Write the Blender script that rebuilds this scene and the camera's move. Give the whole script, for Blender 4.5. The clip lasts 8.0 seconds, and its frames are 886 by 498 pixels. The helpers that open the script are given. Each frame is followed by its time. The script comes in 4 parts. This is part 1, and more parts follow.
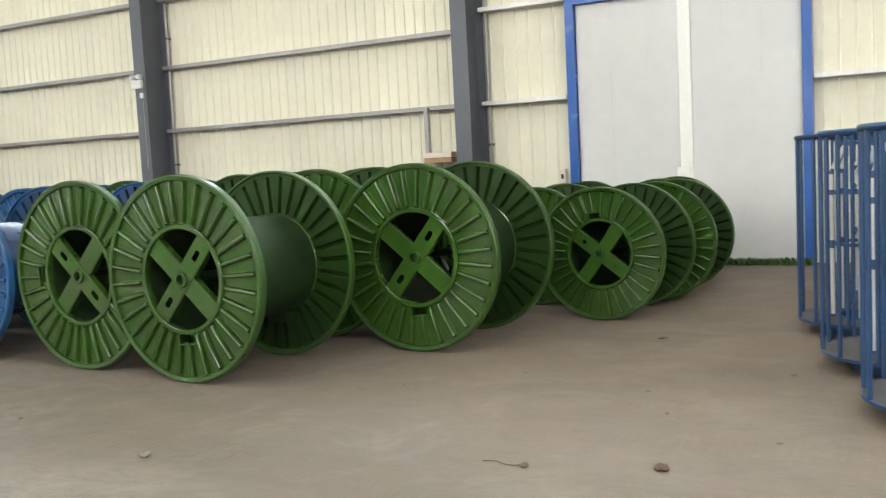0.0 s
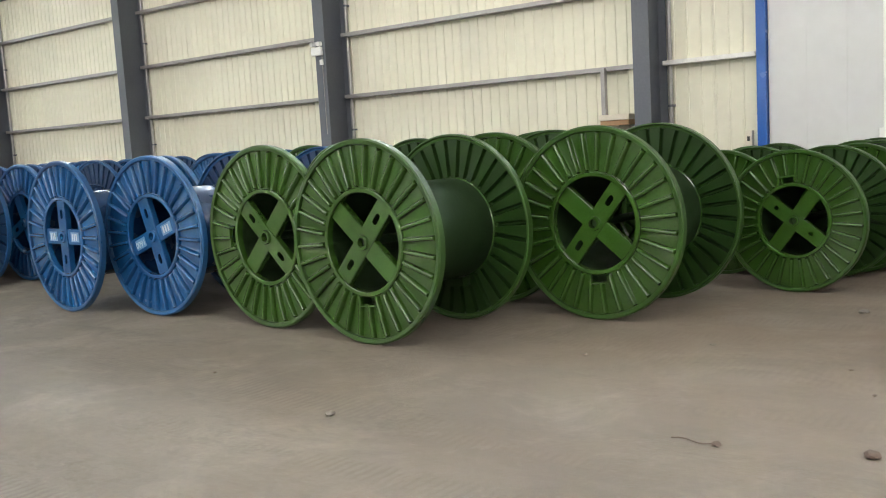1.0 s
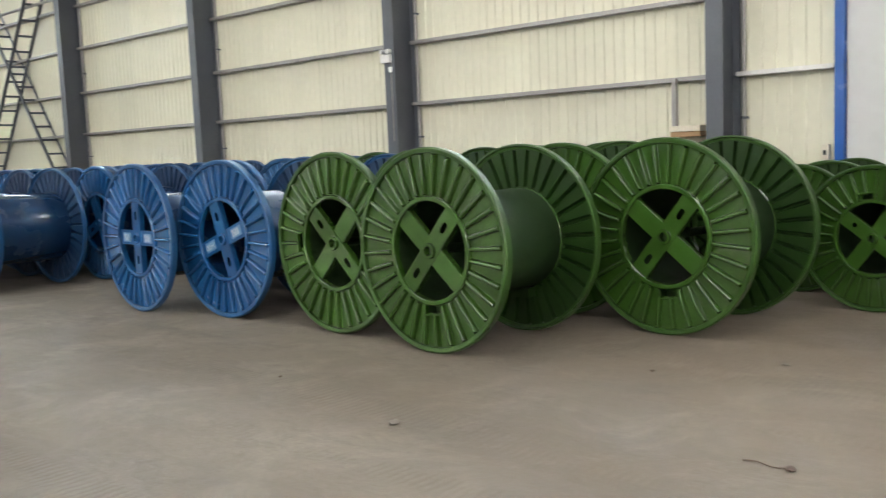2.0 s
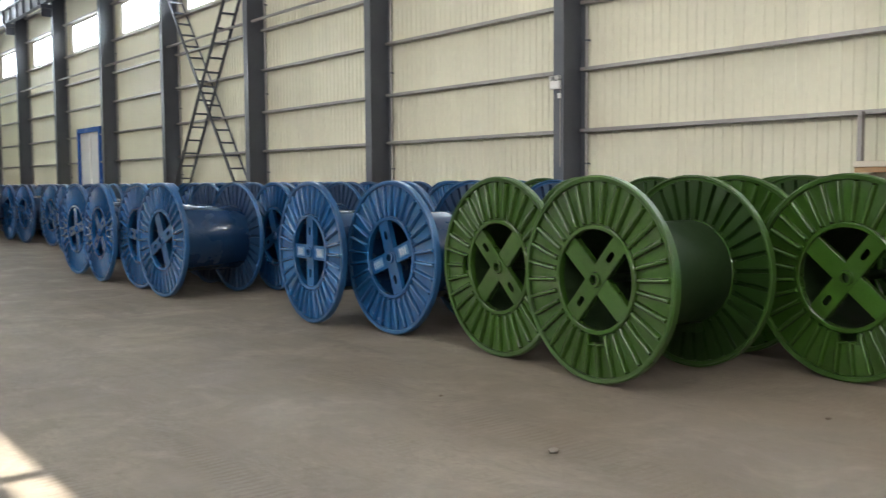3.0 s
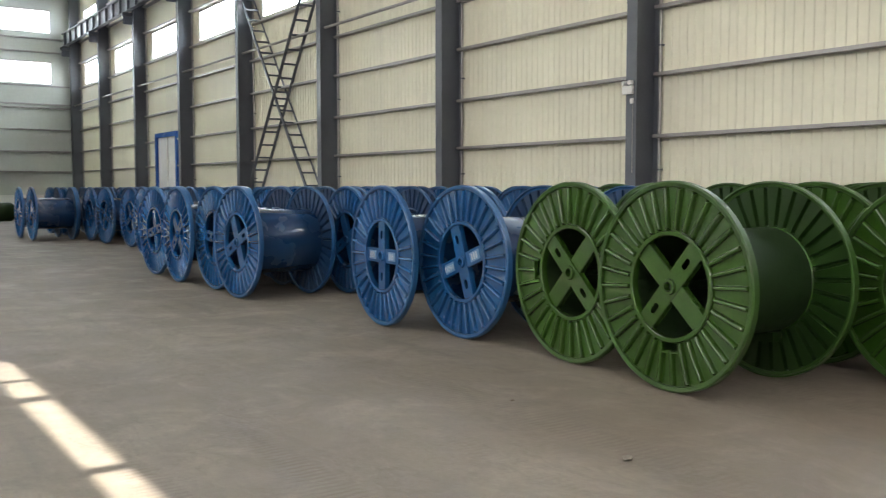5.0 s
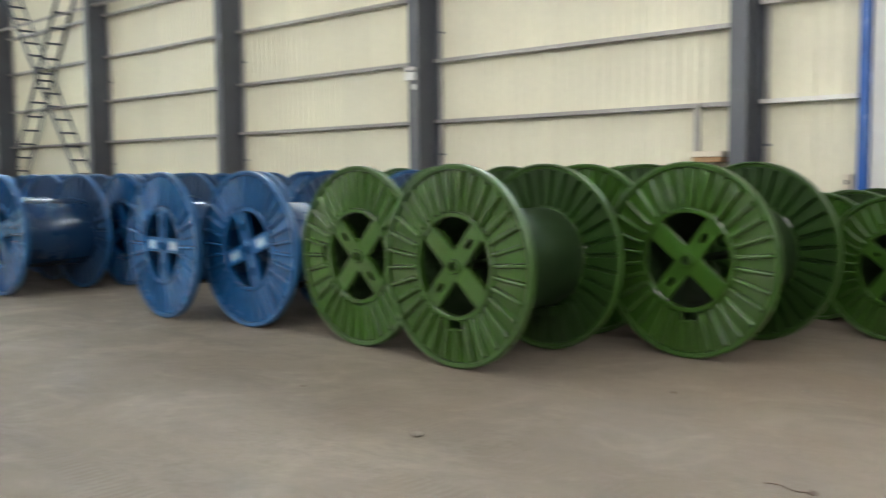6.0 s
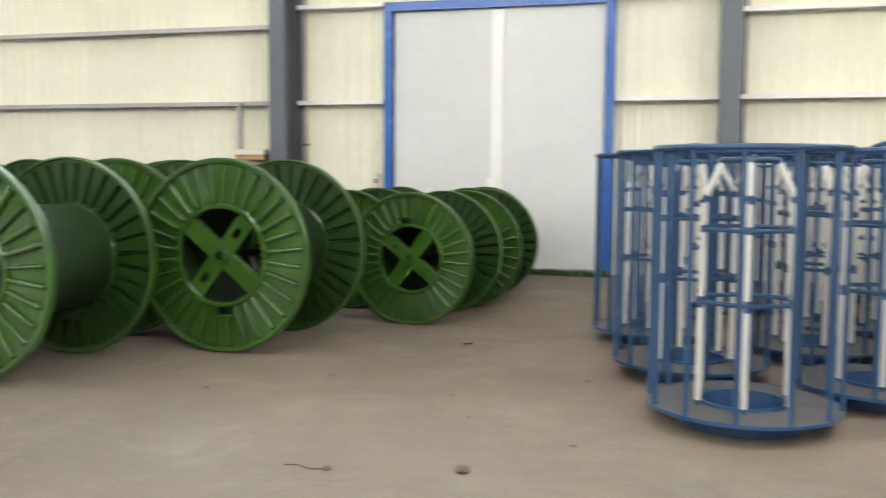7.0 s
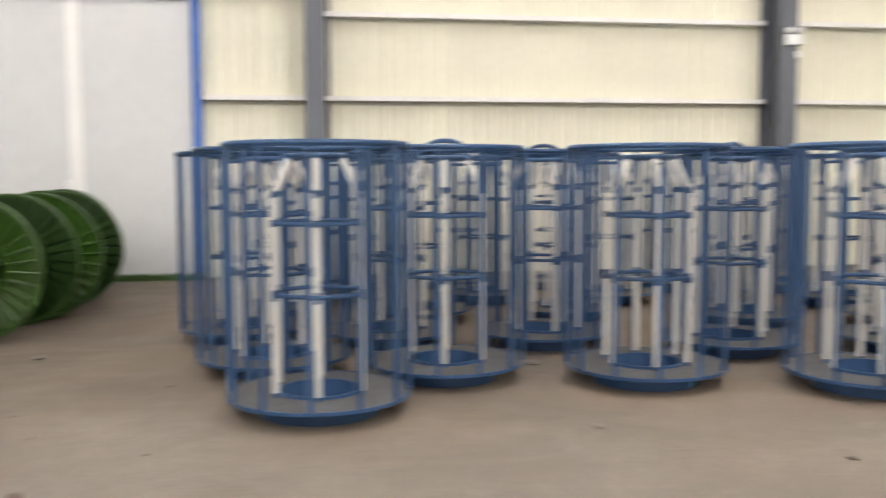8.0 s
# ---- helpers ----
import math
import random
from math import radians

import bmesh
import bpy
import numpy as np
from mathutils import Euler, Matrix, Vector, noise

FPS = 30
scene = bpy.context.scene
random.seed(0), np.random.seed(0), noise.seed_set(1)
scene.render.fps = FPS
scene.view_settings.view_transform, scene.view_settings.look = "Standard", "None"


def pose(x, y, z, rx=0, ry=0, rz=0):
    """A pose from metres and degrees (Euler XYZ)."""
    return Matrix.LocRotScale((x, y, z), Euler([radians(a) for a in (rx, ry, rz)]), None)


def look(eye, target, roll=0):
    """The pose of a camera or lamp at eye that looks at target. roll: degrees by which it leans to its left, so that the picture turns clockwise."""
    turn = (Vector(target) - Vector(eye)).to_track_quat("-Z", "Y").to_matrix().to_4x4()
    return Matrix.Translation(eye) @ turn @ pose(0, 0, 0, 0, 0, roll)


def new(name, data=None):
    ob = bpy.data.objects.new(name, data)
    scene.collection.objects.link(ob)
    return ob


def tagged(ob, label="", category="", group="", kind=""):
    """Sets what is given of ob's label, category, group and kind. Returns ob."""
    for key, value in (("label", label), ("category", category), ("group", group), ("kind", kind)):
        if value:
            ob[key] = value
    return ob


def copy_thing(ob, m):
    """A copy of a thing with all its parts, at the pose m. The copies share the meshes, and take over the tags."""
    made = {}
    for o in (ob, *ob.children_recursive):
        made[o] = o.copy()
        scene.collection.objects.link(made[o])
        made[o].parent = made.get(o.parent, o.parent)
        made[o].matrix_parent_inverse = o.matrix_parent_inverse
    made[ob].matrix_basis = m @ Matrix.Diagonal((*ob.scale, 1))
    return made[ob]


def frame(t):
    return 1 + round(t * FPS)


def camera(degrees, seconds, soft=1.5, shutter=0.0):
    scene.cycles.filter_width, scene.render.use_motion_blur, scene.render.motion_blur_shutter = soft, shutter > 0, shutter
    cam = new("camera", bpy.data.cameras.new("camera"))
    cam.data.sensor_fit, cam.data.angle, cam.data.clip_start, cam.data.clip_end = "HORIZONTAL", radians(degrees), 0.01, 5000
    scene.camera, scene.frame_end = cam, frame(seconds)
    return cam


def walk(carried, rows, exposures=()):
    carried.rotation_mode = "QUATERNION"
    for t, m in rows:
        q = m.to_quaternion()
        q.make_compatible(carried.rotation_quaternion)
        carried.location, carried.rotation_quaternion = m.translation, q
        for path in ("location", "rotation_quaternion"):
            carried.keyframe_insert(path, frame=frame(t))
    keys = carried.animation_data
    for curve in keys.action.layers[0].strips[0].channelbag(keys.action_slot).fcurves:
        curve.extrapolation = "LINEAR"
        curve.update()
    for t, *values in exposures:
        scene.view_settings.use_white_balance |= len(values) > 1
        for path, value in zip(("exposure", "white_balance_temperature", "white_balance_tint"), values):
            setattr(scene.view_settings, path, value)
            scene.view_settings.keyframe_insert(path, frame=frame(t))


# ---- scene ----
from mathutils.geometry import tessellate_polygon

# ---------------------------------------------------------------- camera
cam = camera(51.5, 8.0, soft=1.05, shutter=0.45)
PATH = [
    (0, pose(-0.190, -0.253, 1.546, 85.10, 2.94, 26.96)),
    (0.2, pose(-0.246, -0.241, 1.542, 85.34, 3.59, 27.86)),
    (0.4, pose(-0.291, -0.230, 1.541, 85.17, 3.89, 29.90)),
    (0.5, pose(-0.307, -0.224, 1.541, 85.00, 3.31, 31.69)),
    (0.7, pose(-0.328, -0.209, 1.541, 83.91, 3.04, 35.40)),
    (1, pose(-0.337, -0.181, 1.542, 83.45, 3.30, 37.41)),
    (1.2, pose(-0.331, -0.171, 1.543, 83.40, 3.17, 37.48)),
    (2.3, pose(-0.396, -0.192, 1.568, 84.53, 1.68, 44.45)),
    (2.5, pose(-0.394, -0.208, 1.573, 84.81, 1.10, 46.79)),
    (3, pose(-0.406, -0.243, 1.574, 85.83, 0.41, 51.42)),
    (3.5, pose(-0.412, -0.285, 1.574, 86.38, 0.16, 54.45)),
    (4, pose(-0.436, -0.278, 1.583, 86.62, 0.14, 56.72)),
    (4.2, pose(-0.447, -0.273, 1.582, 86.63, 0.12, 57.32)),
    (5.3, pose(-0.412, -0.299, 1.561, 85.88, -0.22, 53.70)),
    (5.5, pose(-0.416, -0.301, 1.558, 85.74, -0.23, 51.74)),
    (5.6, pose(-0.416, -0.301, 1.556, 85.74, 0.13, 50.36)),
    (6, pose(-0.400, -0.291, 1.549, 85.26, 0.62, 42.42)),
    (6.2, pose(-0.387, -0.285, 1.545, 84.92, -0.18, 36.78)),
    (6.4, pose(-0.359, -0.272, 1.543, 84.88, -0.62, 30.98)),
    (6.5, pose(-0.338, -0.261, 1.541, 84.98, -0.58, 28.16)),
    (6.7, pose(-0.290, -0.240, 1.537, 85.14, -0.79, 22.54)),
    (7, pose(-0.209, -0.221, 1.529, 85.09, -0.35, 15.40)),
    (7.2, pose(-0.156, -0.221, 1.526, 85.04, 0.28, 12.00)),
    (7.4, pose(-0.105, -0.228, 1.523, 85.05, 1.10, 8.95)),
    (7.5, pose(-0.080, -0.229, 1.521, 85.03, 1.11, 6.84)),
    (7.8, pose(-0.013, -0.204, 1.505, 85.01, 0.64, -1.71)),
    (8, pose(0.026, -0.160, 1.490, 85.28, 0.22, -8.56)),
]
EXPOSURES = [(0, 3.07, 6420, 11), (1.2, 2.93, 6400, 12), (2.5, 2.78, 6360, 12), (3, 2.57, 6440, 13), (4.2, 2.51, 6440, 13),
             (5.5, 2.53, 6450, 13), (6, 2.80, 6400, 11), (6.5, 3.05, 6400, 10), (7.2, 3.15, 6400, 11), (8, 3.05, 6550, 17)]
walk(cam, PATH, EXPOSURES)

# ---------------------------------------------------------------- hall plan
WALL = 13.42          # inner face of the north wall sheets
WEST, EAST, SOUTH, ROOF = -59.75, 27.5, -6.0, 14.2
COL_Y = 12.77         # near flange of the columns
COLS = [20.9, 14.0, 7.05, 0.06, -6.56, -13.23, -19.84, -26.48, -33.12, -39.72, -46.30, -52.90, -59.50]
COL_W = 0.27
PURLINS = [2.55, 3.74, 5.02, 6.22, 7.55, 9.05, 10.3, 11.5]

# ---------------------------------------------------------------- world, sun, lights
world = bpy.data.worlds.new("sky")
scene.world = world
world.use_nodes = True
wn = world.node_tree
sky = wn.nodes.new("ShaderNodeTexSky")
sky.sky_type = 'NISHITA'
sky.sun_disc = False
sky.sun_elevation = radians(42)
sky.sun_rotation = radians(180)
wn.links.new(sky.outputs[0], wn.nodes["Background"].inputs[0])
wn.nodes["Background"].inputs[1].default_value = 0.1

sun = new("sun", bpy.data.lights.new("sun", 'SUN'))
sun.data.energy, sun.data.angle, sun.data.color = 5.0, radians(0.4), (1.0, 0.93, 0.80)
sun.matrix_world = look((0, -40 * math.cos(radians(42)), 40 * math.sin(radians(42))), (0, 0, 0))


def window_light(name, centre, target, sx, sy, watts, colour=(1.0, 0.962, 0.955)):
    """Area lamp standing in for daylight at an opening out of view."""
    ob = new(name, bpy.data.lights.new(name, 'AREA'))
    ob.data.shape, ob.data.size, ob.data.size_y = 'RECTANGLE', sx, sy
    ob.data.energy, ob.data.color = watts, colour
    ob.matrix_world = look(centre, target)
    return ob


# Roof lights are out of view and assumed; placed to balance the hall's brightness.
SKYLIGHTS = [(-50.0, 6.0, 34), (-31.0, 5.0, 37), (-10.0, 1.8, 46), (5.5, 3.6, 105)]
for sx, sy, watts in SKYLIGHTS:
    window_light("skylight_daylight", (sx, sy, ROOF - 0.08), (sx, sy, 0), 10.0, 4.0, watts)
# South windows are out of view; the low row is added as fill.
SOUTH_WINDOWS = [(-42.0, 30, 9), (-20.0, 118, 18), (-4.0, 150, 20), (12.0, 158, 18)]
for sx, high, low in SOUTH_WINDOWS:
    window_light("south_window_daylight", (sx, SOUTH + 0.05, 8.4), (sx, 6, 3.0), 14.0, 0.85, high, (1.0, 0.95, 0.90))
    window_light("south_window_daylight", (sx, SOUTH + 0.32, 3.1), (sx, 3, 3.1), 14.0, 2.0, low)


# ---------------------------------------------------------------- materials
def material(name, colour, rough=0.6, metal=0.0, vary=0.12, scale=3.0, fine=40.0, bump=0.15, bump_dist=0.004,
             second=None, second_amount=0.5, second_scale=1.2, spec=0.5, island=0.0, coat=0.0):
    """A surface with large stains, fine grain, uneven gloss and relief."""
    m = bpy.data.materials.new(name)
    m.use_nodes = True
    nt = m.node_tree
    b = nt.nodes["Principled BSDF"]
    tc = nt.nodes.new("ShaderNodeTexCoord")
    big = nt.nodes.new("ShaderNodeTexNoise")
    big.inputs["Scale"].default_value, big.inputs["Detail"].default_value = scale, 5
    small = nt.nodes.new("ShaderNodeTexNoise")
    small.inputs["Scale"].default_value, small.inputs["Detail"].default_value = fine, 4
    for n in (big, small):
        nt.links.new(tc.outputs["Object"], n.inputs["Vector"])
    add = nt.nodes.new("ShaderNodeMath")
    add.operation = 'ADD'
    nt.links.new(big.outputs[0], add.inputs[0])
    nt.links.new(small.outputs[0], add.inputs[1])
    rng = nt.nodes.new("ShaderNodeMapRange")
    rng.inputs[1].default_value, rng.inputs[2].default_value = 0.6, 1.4
    rng.inputs[3].default_value, rng.inputs[4].default_value = 1 - vary, 1 + vary
    nt.links.new(add.outputs[0], rng.inputs[0])
    value = rng.outputs[0]
    if island:
        info = nt.nodes.new("ShaderNodeObjectInfo")
        r2 = nt.nodes.new("ShaderNodeMapRange")
        r2.inputs[3].default_value, r2.inputs[4].default_value = 1 - island, 1 + island
        nt.links.new(info.outputs["Random"], r2.inputs[0])
        mul = nt.nodes.new("ShaderNodeMath")
        mul.operation = 'MULTIPLY'
        nt.links.new(value, mul.inputs[0])
        nt.links.new(r2.outputs[0], mul.inputs[1])
        value = mul.outputs[0]
    base = nt.nodes.new("ShaderNodeRGB")
    base.outputs[0].default_value = (*colour, 1)
    out = base.outputs[0]
    if second:
        s = nt.nodes.new("ShaderNodeTexNoise")
        s.inputs["Scale"].default_value, s.inputs["Detail"].default_value, s.inputs["Roughness"].default_value = second_scale, 8, 0.65
        nt.links.new(tc.outputs["Object"], s.inputs["Vector"])
        sr = nt.nodes.new("ShaderNodeMapRange")
        sr.inputs[1].default_value, sr.inputs[2].default_value = 0.45, 0.72
        sr.inputs[3].default_value, sr.inputs[4].default_value = 0, second_amount
        nt.links.new(s.outputs[0], sr.inputs[0])
        mx = nt.nodes.new("ShaderNodeMixRGB")
        nt.links.new(sr.outputs[0], mx.inputs[0])
        nt.links.new(out, mx.inputs[1])
        mx.inputs[2].default_value = (*second, 1)
        out = mx.outputs[0]
    scl = nt.nodes.new("ShaderNodeVectorMath")
    scl.operation = 'SCALE'
    nt.links.new(out, scl.inputs[0])
    nt.links.new(value, scl.inputs["Scale"])
    nt.links.new(scl.outputs[0], b.inputs["Base Color"])
    rr = nt.nodes.new("ShaderNodeMapRange")
    rr.inputs[1].default_value, rr.inputs[2].default_value = 0.3, 0.7
    rr.inputs[3].default_value, rr.inputs[4].default_value = max(0.03, rough - 0.1), min(1, rough + 0.1)
    nt.links.new(big.outputs[0], rr.inputs[0])
    nt.links.new(rr.outputs[0], b.inputs["Roughness"])
    b.inputs["Metallic"].default_value = metal
    b.inputs["Specular IOR Level"].default_value = spec
    b.inputs["Coat Weight"].default_value = coat
    if bump:
        bp = nt.nodes.new("ShaderNodeBump")
        bp.inputs["Strength"].default_value, bp.inputs["Distance"].default_value = bump, bump_dist
        nt.links.new(add.outputs[0], bp.inputs["Height"])
        nt.links.new(bp.outputs[0], b.inputs["Normal"])
    return m


M_GREEN = material("green_paint", (0.030, 0.080, 0.0110), 0.15, vary=0.18, scale=4, fine=60, bump=0.03, island=0.08, spec=0.5,
                   second=(0.05, 0.105, 0.03), second_amount=0.2, second_scale=7, coat=0.45)
M_GREEN_RIM = material("green_rim_paint", (0.029, 0.077, 0.0115), 0.36, vary=0.2, scale=4, fine=60, bump=0.15, island=0.08, spec=0.4,
                       second=(0.05, 0.085, 0.035), second_amount=0.35, second_scale=9)
M_BLUE_RIM = material("blue_rim_paint", (0.011, 0.070, 0.185), 0.36, vary=0.2, scale=4, fine=60, bump=0.15, island=0.1, spec=0.4,
                      second=(0.035, 0.09, 0.18), second_amount=0.35, second_scale=9)
# Green and blue drum colours: dark paint, darkened further for shade between the flanges.
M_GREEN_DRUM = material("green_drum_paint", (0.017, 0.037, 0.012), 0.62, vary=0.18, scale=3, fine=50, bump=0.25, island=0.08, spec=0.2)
M_BLUE = material("blue_paint", (0.008, 0.072, 0.208), 0.18, vary=0.18, scale=4, fine=60, bump=0.03, island=0.1, spec=0.5,
                  second=(0.03, 0.11, 0.24), second_amount=0.25, second_scale=7, coat=0.45)
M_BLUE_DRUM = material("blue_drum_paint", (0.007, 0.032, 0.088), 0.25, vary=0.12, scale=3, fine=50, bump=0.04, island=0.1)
# Inner flange colours: darker copies of the outer paint carrying the shade between flanges.
M_BLUE_INNER_SHADE = material("blue_inner_shade", (0.007, 0.033, 0.09), 0.45, vary=0.14, scale=4, fine=60, bump=0.2, island=0.1)
M_GREEN_INNER_SHADE = material("green_inner_shade", (0.014, 0.040, 0.0065), 0.4, vary=0.14, scale=4, fine=60, bump=0.1, island=0.08, spec=0.3)
M_CAGE = material("cage_blue_paint", (0.018, 0.060, 0.145), 0.45, vary=0.15, scale=6, fine=70, bump=0.25, island=0.08)
M_PLATE = material("dusty_base_plate", (0.085, 0.082, 0.08), 0.6, vary=0.2, scale=5, fine=60, bump=0.3)
M_WHITE_BAR = material("white_plastic", (0.56, 0.55, 0.525), 0.45, vary=0.07, scale=6, fine=50, bump=0.1, second=(0.5, 0.48, 0.43), second_amount=0.35, second_scale=6)
M_STEEL = material("dark_grey_steel_paint", (0.110, 0.120, 0.142), 0.42, vary=0.12, scale=1.5, fine=30, bump=0.15)
M_PURLIN = material("galvanised_purlin", (0.36, 0.345, 0.335), 0.4, metal=0.5, vary=0.15, scale=2, fine=30, bump=0.15)
# Lighter rail copy for the gate side: lit top edges put into the colour.
M_PURLIN_LIT = material("lit_galvanised_rail", (0.72, 0.71, 0.68), 0.4, metal=0.2, vary=0.12, scale=2, fine=30, bump=0.1)
M_PURLIN_RED = material("primed_purlin", (0.30, 0.29, 0.29), 0.5, metal=0.2, vary=0.15, scale=2, fine=30, bump=0.15)
M_SHEET = material("cream_wall_sheet", (0.745, 0.72, 0.58), 0.5, vary=0.05, scale=0.8, fine=8, bump=0.05, island=0.03,
                   second=(0.66, 0.63, 0.51), second_amount=0.15, second_scale=0.5)
# West sheeting: the dimness of a backlit wall put into a greyer colour.
M_SHEET_BACKLIT = material("backlit_wall_sheet", (0.44, 0.47, 0.44), 0.55, vary=0.06, scale=0.6, fine=8, bump=0.1, second=(0.37, 0.40, 0.39), second_amount=0.3, second_scale=0.5)
M_ROOF = material("white_roof_sheet", (0.62, 0.63, 0.62), 0.6, vary=0.06, scale=0.6, fine=8, bump=0.1)
M_PLINTH = material("pale_rendered_plinth", (0.62, 0.62, 0.60), 0.8, vary=0.1, scale=1.0, fine=20, bump=0.2)
M_GATE = material("pale_grey_gate_sheet", (0.62, 0.625, 0.625), 0.46, vary=0.04, scale=0.9, fine=6, bump=0.02,
                  second=(0.57, 0.575, 0.575), second_amount=0.2, second_scale=0.35)
M_GATE_STRIP = material("white_meeting_strip", (0.82, 0.82, 0.80), 0.4, vary=0.05, scale=2, fine=20, bump=0.05)
M_FRAME = material("gate_blue_paint", (0.03, 0.115, 0.42), 0.2, vary=0.12, scale=3, fine=40, bump=0.1)
M_LAMP = material("white_lamp_housing", (0.80, 0.80, 0.78), 0.4, vary=0.05, scale=10, fine=80, bump=0.05)
M_DARK = material("dark_plastic", (0.03, 0.03, 0.032), 0.5, vary=0.1, scale=10, fine=80, bump=0.1)
M_MARK = material("white_paint_marking", (0.42, 0.50, 0.58), 0.55, vary=0.15, scale=20, fine=120, bump=0.1)
M_PLATEMARK = material("pale_blue_plate", (0.075, 0.20, 0.37), 0.45, vary=0.12, scale=12, fine=100, bump=0.1)
M_CARD = material("brown_board", (0.40, 0.25, 0.13), 0.75, vary=0.12, scale=6, fine=60, bump=0.15)
M_WOOD = material("pale_board", (0.72, 0.66, 0.55), 0.7, vary=0.1, scale=6, fine=60, bump=0.15)
M_DEBRIS = material("grey_crumbs", (0.22, 0.20, 0.17), 0.85, vary=0.25, scale=20, fine=120, bump=0.4)
M_DEBRIS_DARK = material("dark_crumbs", (0.11, 0.078, 0.058), 0.9, vary=0.25, scale=20, fine=120, bump=0.4)
M_DIRT = material("brown_dirt", (0.135, 0.105, 0.08), 0.9, vary=0.25, scale=20, fine=120, bump=0.4)
M_WEED = material("green_weeds", (0.07, 0.15, 0.04), 0.7, vary=0.3, scale=20, fine=60, bump=0.3)


def glass(name):
    m = bpy.data.materials.new(name)
    m.use_nodes = True
    b = m.node_tree.nodes["Principled BSDF"]
    b.inputs["Base Color"].default_value = (0.9, 0.95, 0.97, 1)
    b.inputs["Roughness"].default_value = 0.25
    b.inputs["Transmission Weight"].default_value = 1.0
    b.inputs["IOR"].default_value = 1.02
    return m


M_GLASS = glass("hazy_window_glass")


def glow(name, colour, strength):
    m = bpy.data.materials.new(name)
    m.use_nodes = True
    b = m.node_tree.nodes["Principled BSDF"]
    b.inputs["Base Color"].default_value = (*colour, 1)
    b.inputs["Emission Color"].default_value = (*colour, 1)
    b.inputs["Emission Strength"].default_value = strength
    return m


M_OUTSIDE = glow("bright_overcast_distance", (0.90, 0.96, 1.0), 1.8)


def floor_material():
    m = bpy.data.materials.new("dusty_concrete")
    m.use_nodes = True
    nt = m.node_tree
    L = nt.links.new
    b = nt.nodes["Principled BSDF"]
    tc = nt.nodes.new("ShaderNodeTexCoord")

    def noise_tex(scale, detail=6, rough=0.6, stretch=None, warp=0.0):
        n = nt.nodes.new("ShaderNodeTexNoise")
        n.inputs["Scale"].default_value, n.inputs["Detail"].default_value, n.inputs["Roughness"].default_value = scale, detail, rough
        n.inputs["Distortion"].default_value = warp
        if stretch:
            mp = nt.nodes.new("ShaderNodeMapping")
            mp.inputs["Scale"].default_value = stretch[:3]
            mp.inputs["Rotation"].default_value = (0, 0, stretch[3])
            L(tc.outputs["Object"], mp.inputs[0])
            L(mp.outputs[0], n.inputs["Vector"])
        else:
            L(tc.outputs["Object"], n.inputs["Vector"])
        return n.outputs[0]

    def ramp(src, a, b_, lo, hi):
        r = nt.nodes.new("ShaderNodeMapRange")
        for i, v in enumerate((a, b_, lo, hi)):
            r.inputs[i + 1].default_value = v
        L(src, r.inputs[0])
        return r.outputs[0]

    def mix(fac, c1, c2):
        mx = nt.nodes.new("ShaderNodeMixRGB")
        L(fac, mx.inputs[0])
        for i, c in ((1, c1), (2, c2)):
            if isinstance(c, tuple):
                mx.inputs[i].default_value = (*c, 1)
            else:
                L(c, mx.inputs[i])
        return mx.outputs[0]

    wide = noise_tex(0.35, 5, 0.55)
    patch = noise_tex(1.3, 7, 0.62, warp=0.6)
    streak = noise_tex(1.0, 7, 0.65, (0.7, 5.0, 1.0, 0.35))
    track = noise_tex(1.0, 5, 0.6, (0.25, 3.4, 1.0, -0.15), 0.4)
    grit = noise_tex(55, 5, 0.7)
    spots = noise_tex(9, 4, 0.6)
    c = mix(ramp(wide, 0.38, 0.64, 0, 1), (0.143, 0.124, 0.098), (0.180, 0.159, 0.127))
    c = mix(ramp(patch, 0.5, 0.72, 0, 0.55), c, (0.215, 0.192, 0.156))
    c = mix(ramp(streak, 0.5, 0.7, 0, 0.38), c, (0.112, 0.099, 0.085))
    c = mix(ramp(track, 0.54, 0.66, 0, 0.35), c, (0.104, 0.091, 0.081))
    c = mix(ramp(spots, 0.66, 0.78, 0, 0.5), c, (0.087, 0.075, 0.064))
    scratch = noise_tex(1.0, 6, 0.7, (1.2, 26.0, 1.0, 0.5), 0.3)
    c = mix(ramp(scratch, 0.62, 0.74, 0, 0.28), c, (0.29, 0.265, 0.22))
    scratch2 = noise_tex(1.0, 6, 0.7, (22.0, 1.0, 1.0, 0.25), 0.3)
    c = mix(ramp(scratch2, 0.64, 0.76, 0, 0.25), c, (0.115, 0.10, 0.085))
    wave = nt.nodes.new("ShaderNodeTexWave")
    wave.inputs["Scale"].default_value, wave.inputs["Distortion"].default_value = 5.5, 3.0
    L(tc.outputs["Object"], wave.inputs["Vector"])
    tread = nt.nodes.new("ShaderNodeMath")
    tread.operation = 'MULTIPLY'
    L(ramp(wave.outputs["Fac"], 0.4, 0.75, 0, 0.6), tread.inputs[0])
    L(ramp(noise_tex(1.0, 3, 0.5, (0.12, 1.5, 1.0, -0.3)), 0.5, 0.58, 0, 1), tread.inputs[1])
    c = mix(tread.outputs[0], c, (0.115, 0.098, 0.077))
    blot = noise_tex(2.6, 8, 0.7, warp=1.2)
    c = mix(ramp(blot, 0.52, 0.7, 0, 0.62), c, (0.125, 0.107, 0.088))
    pale = noise_tex(1.1, 10, 0.75, warp=0.7)
    c = mix(ramp(pale, 0.5, 0.64, 0, 0.55), c, (0.252, 0.228, 0.184))
    worn = noise_tex(4.5, 9, 0.75, warp=0.5)
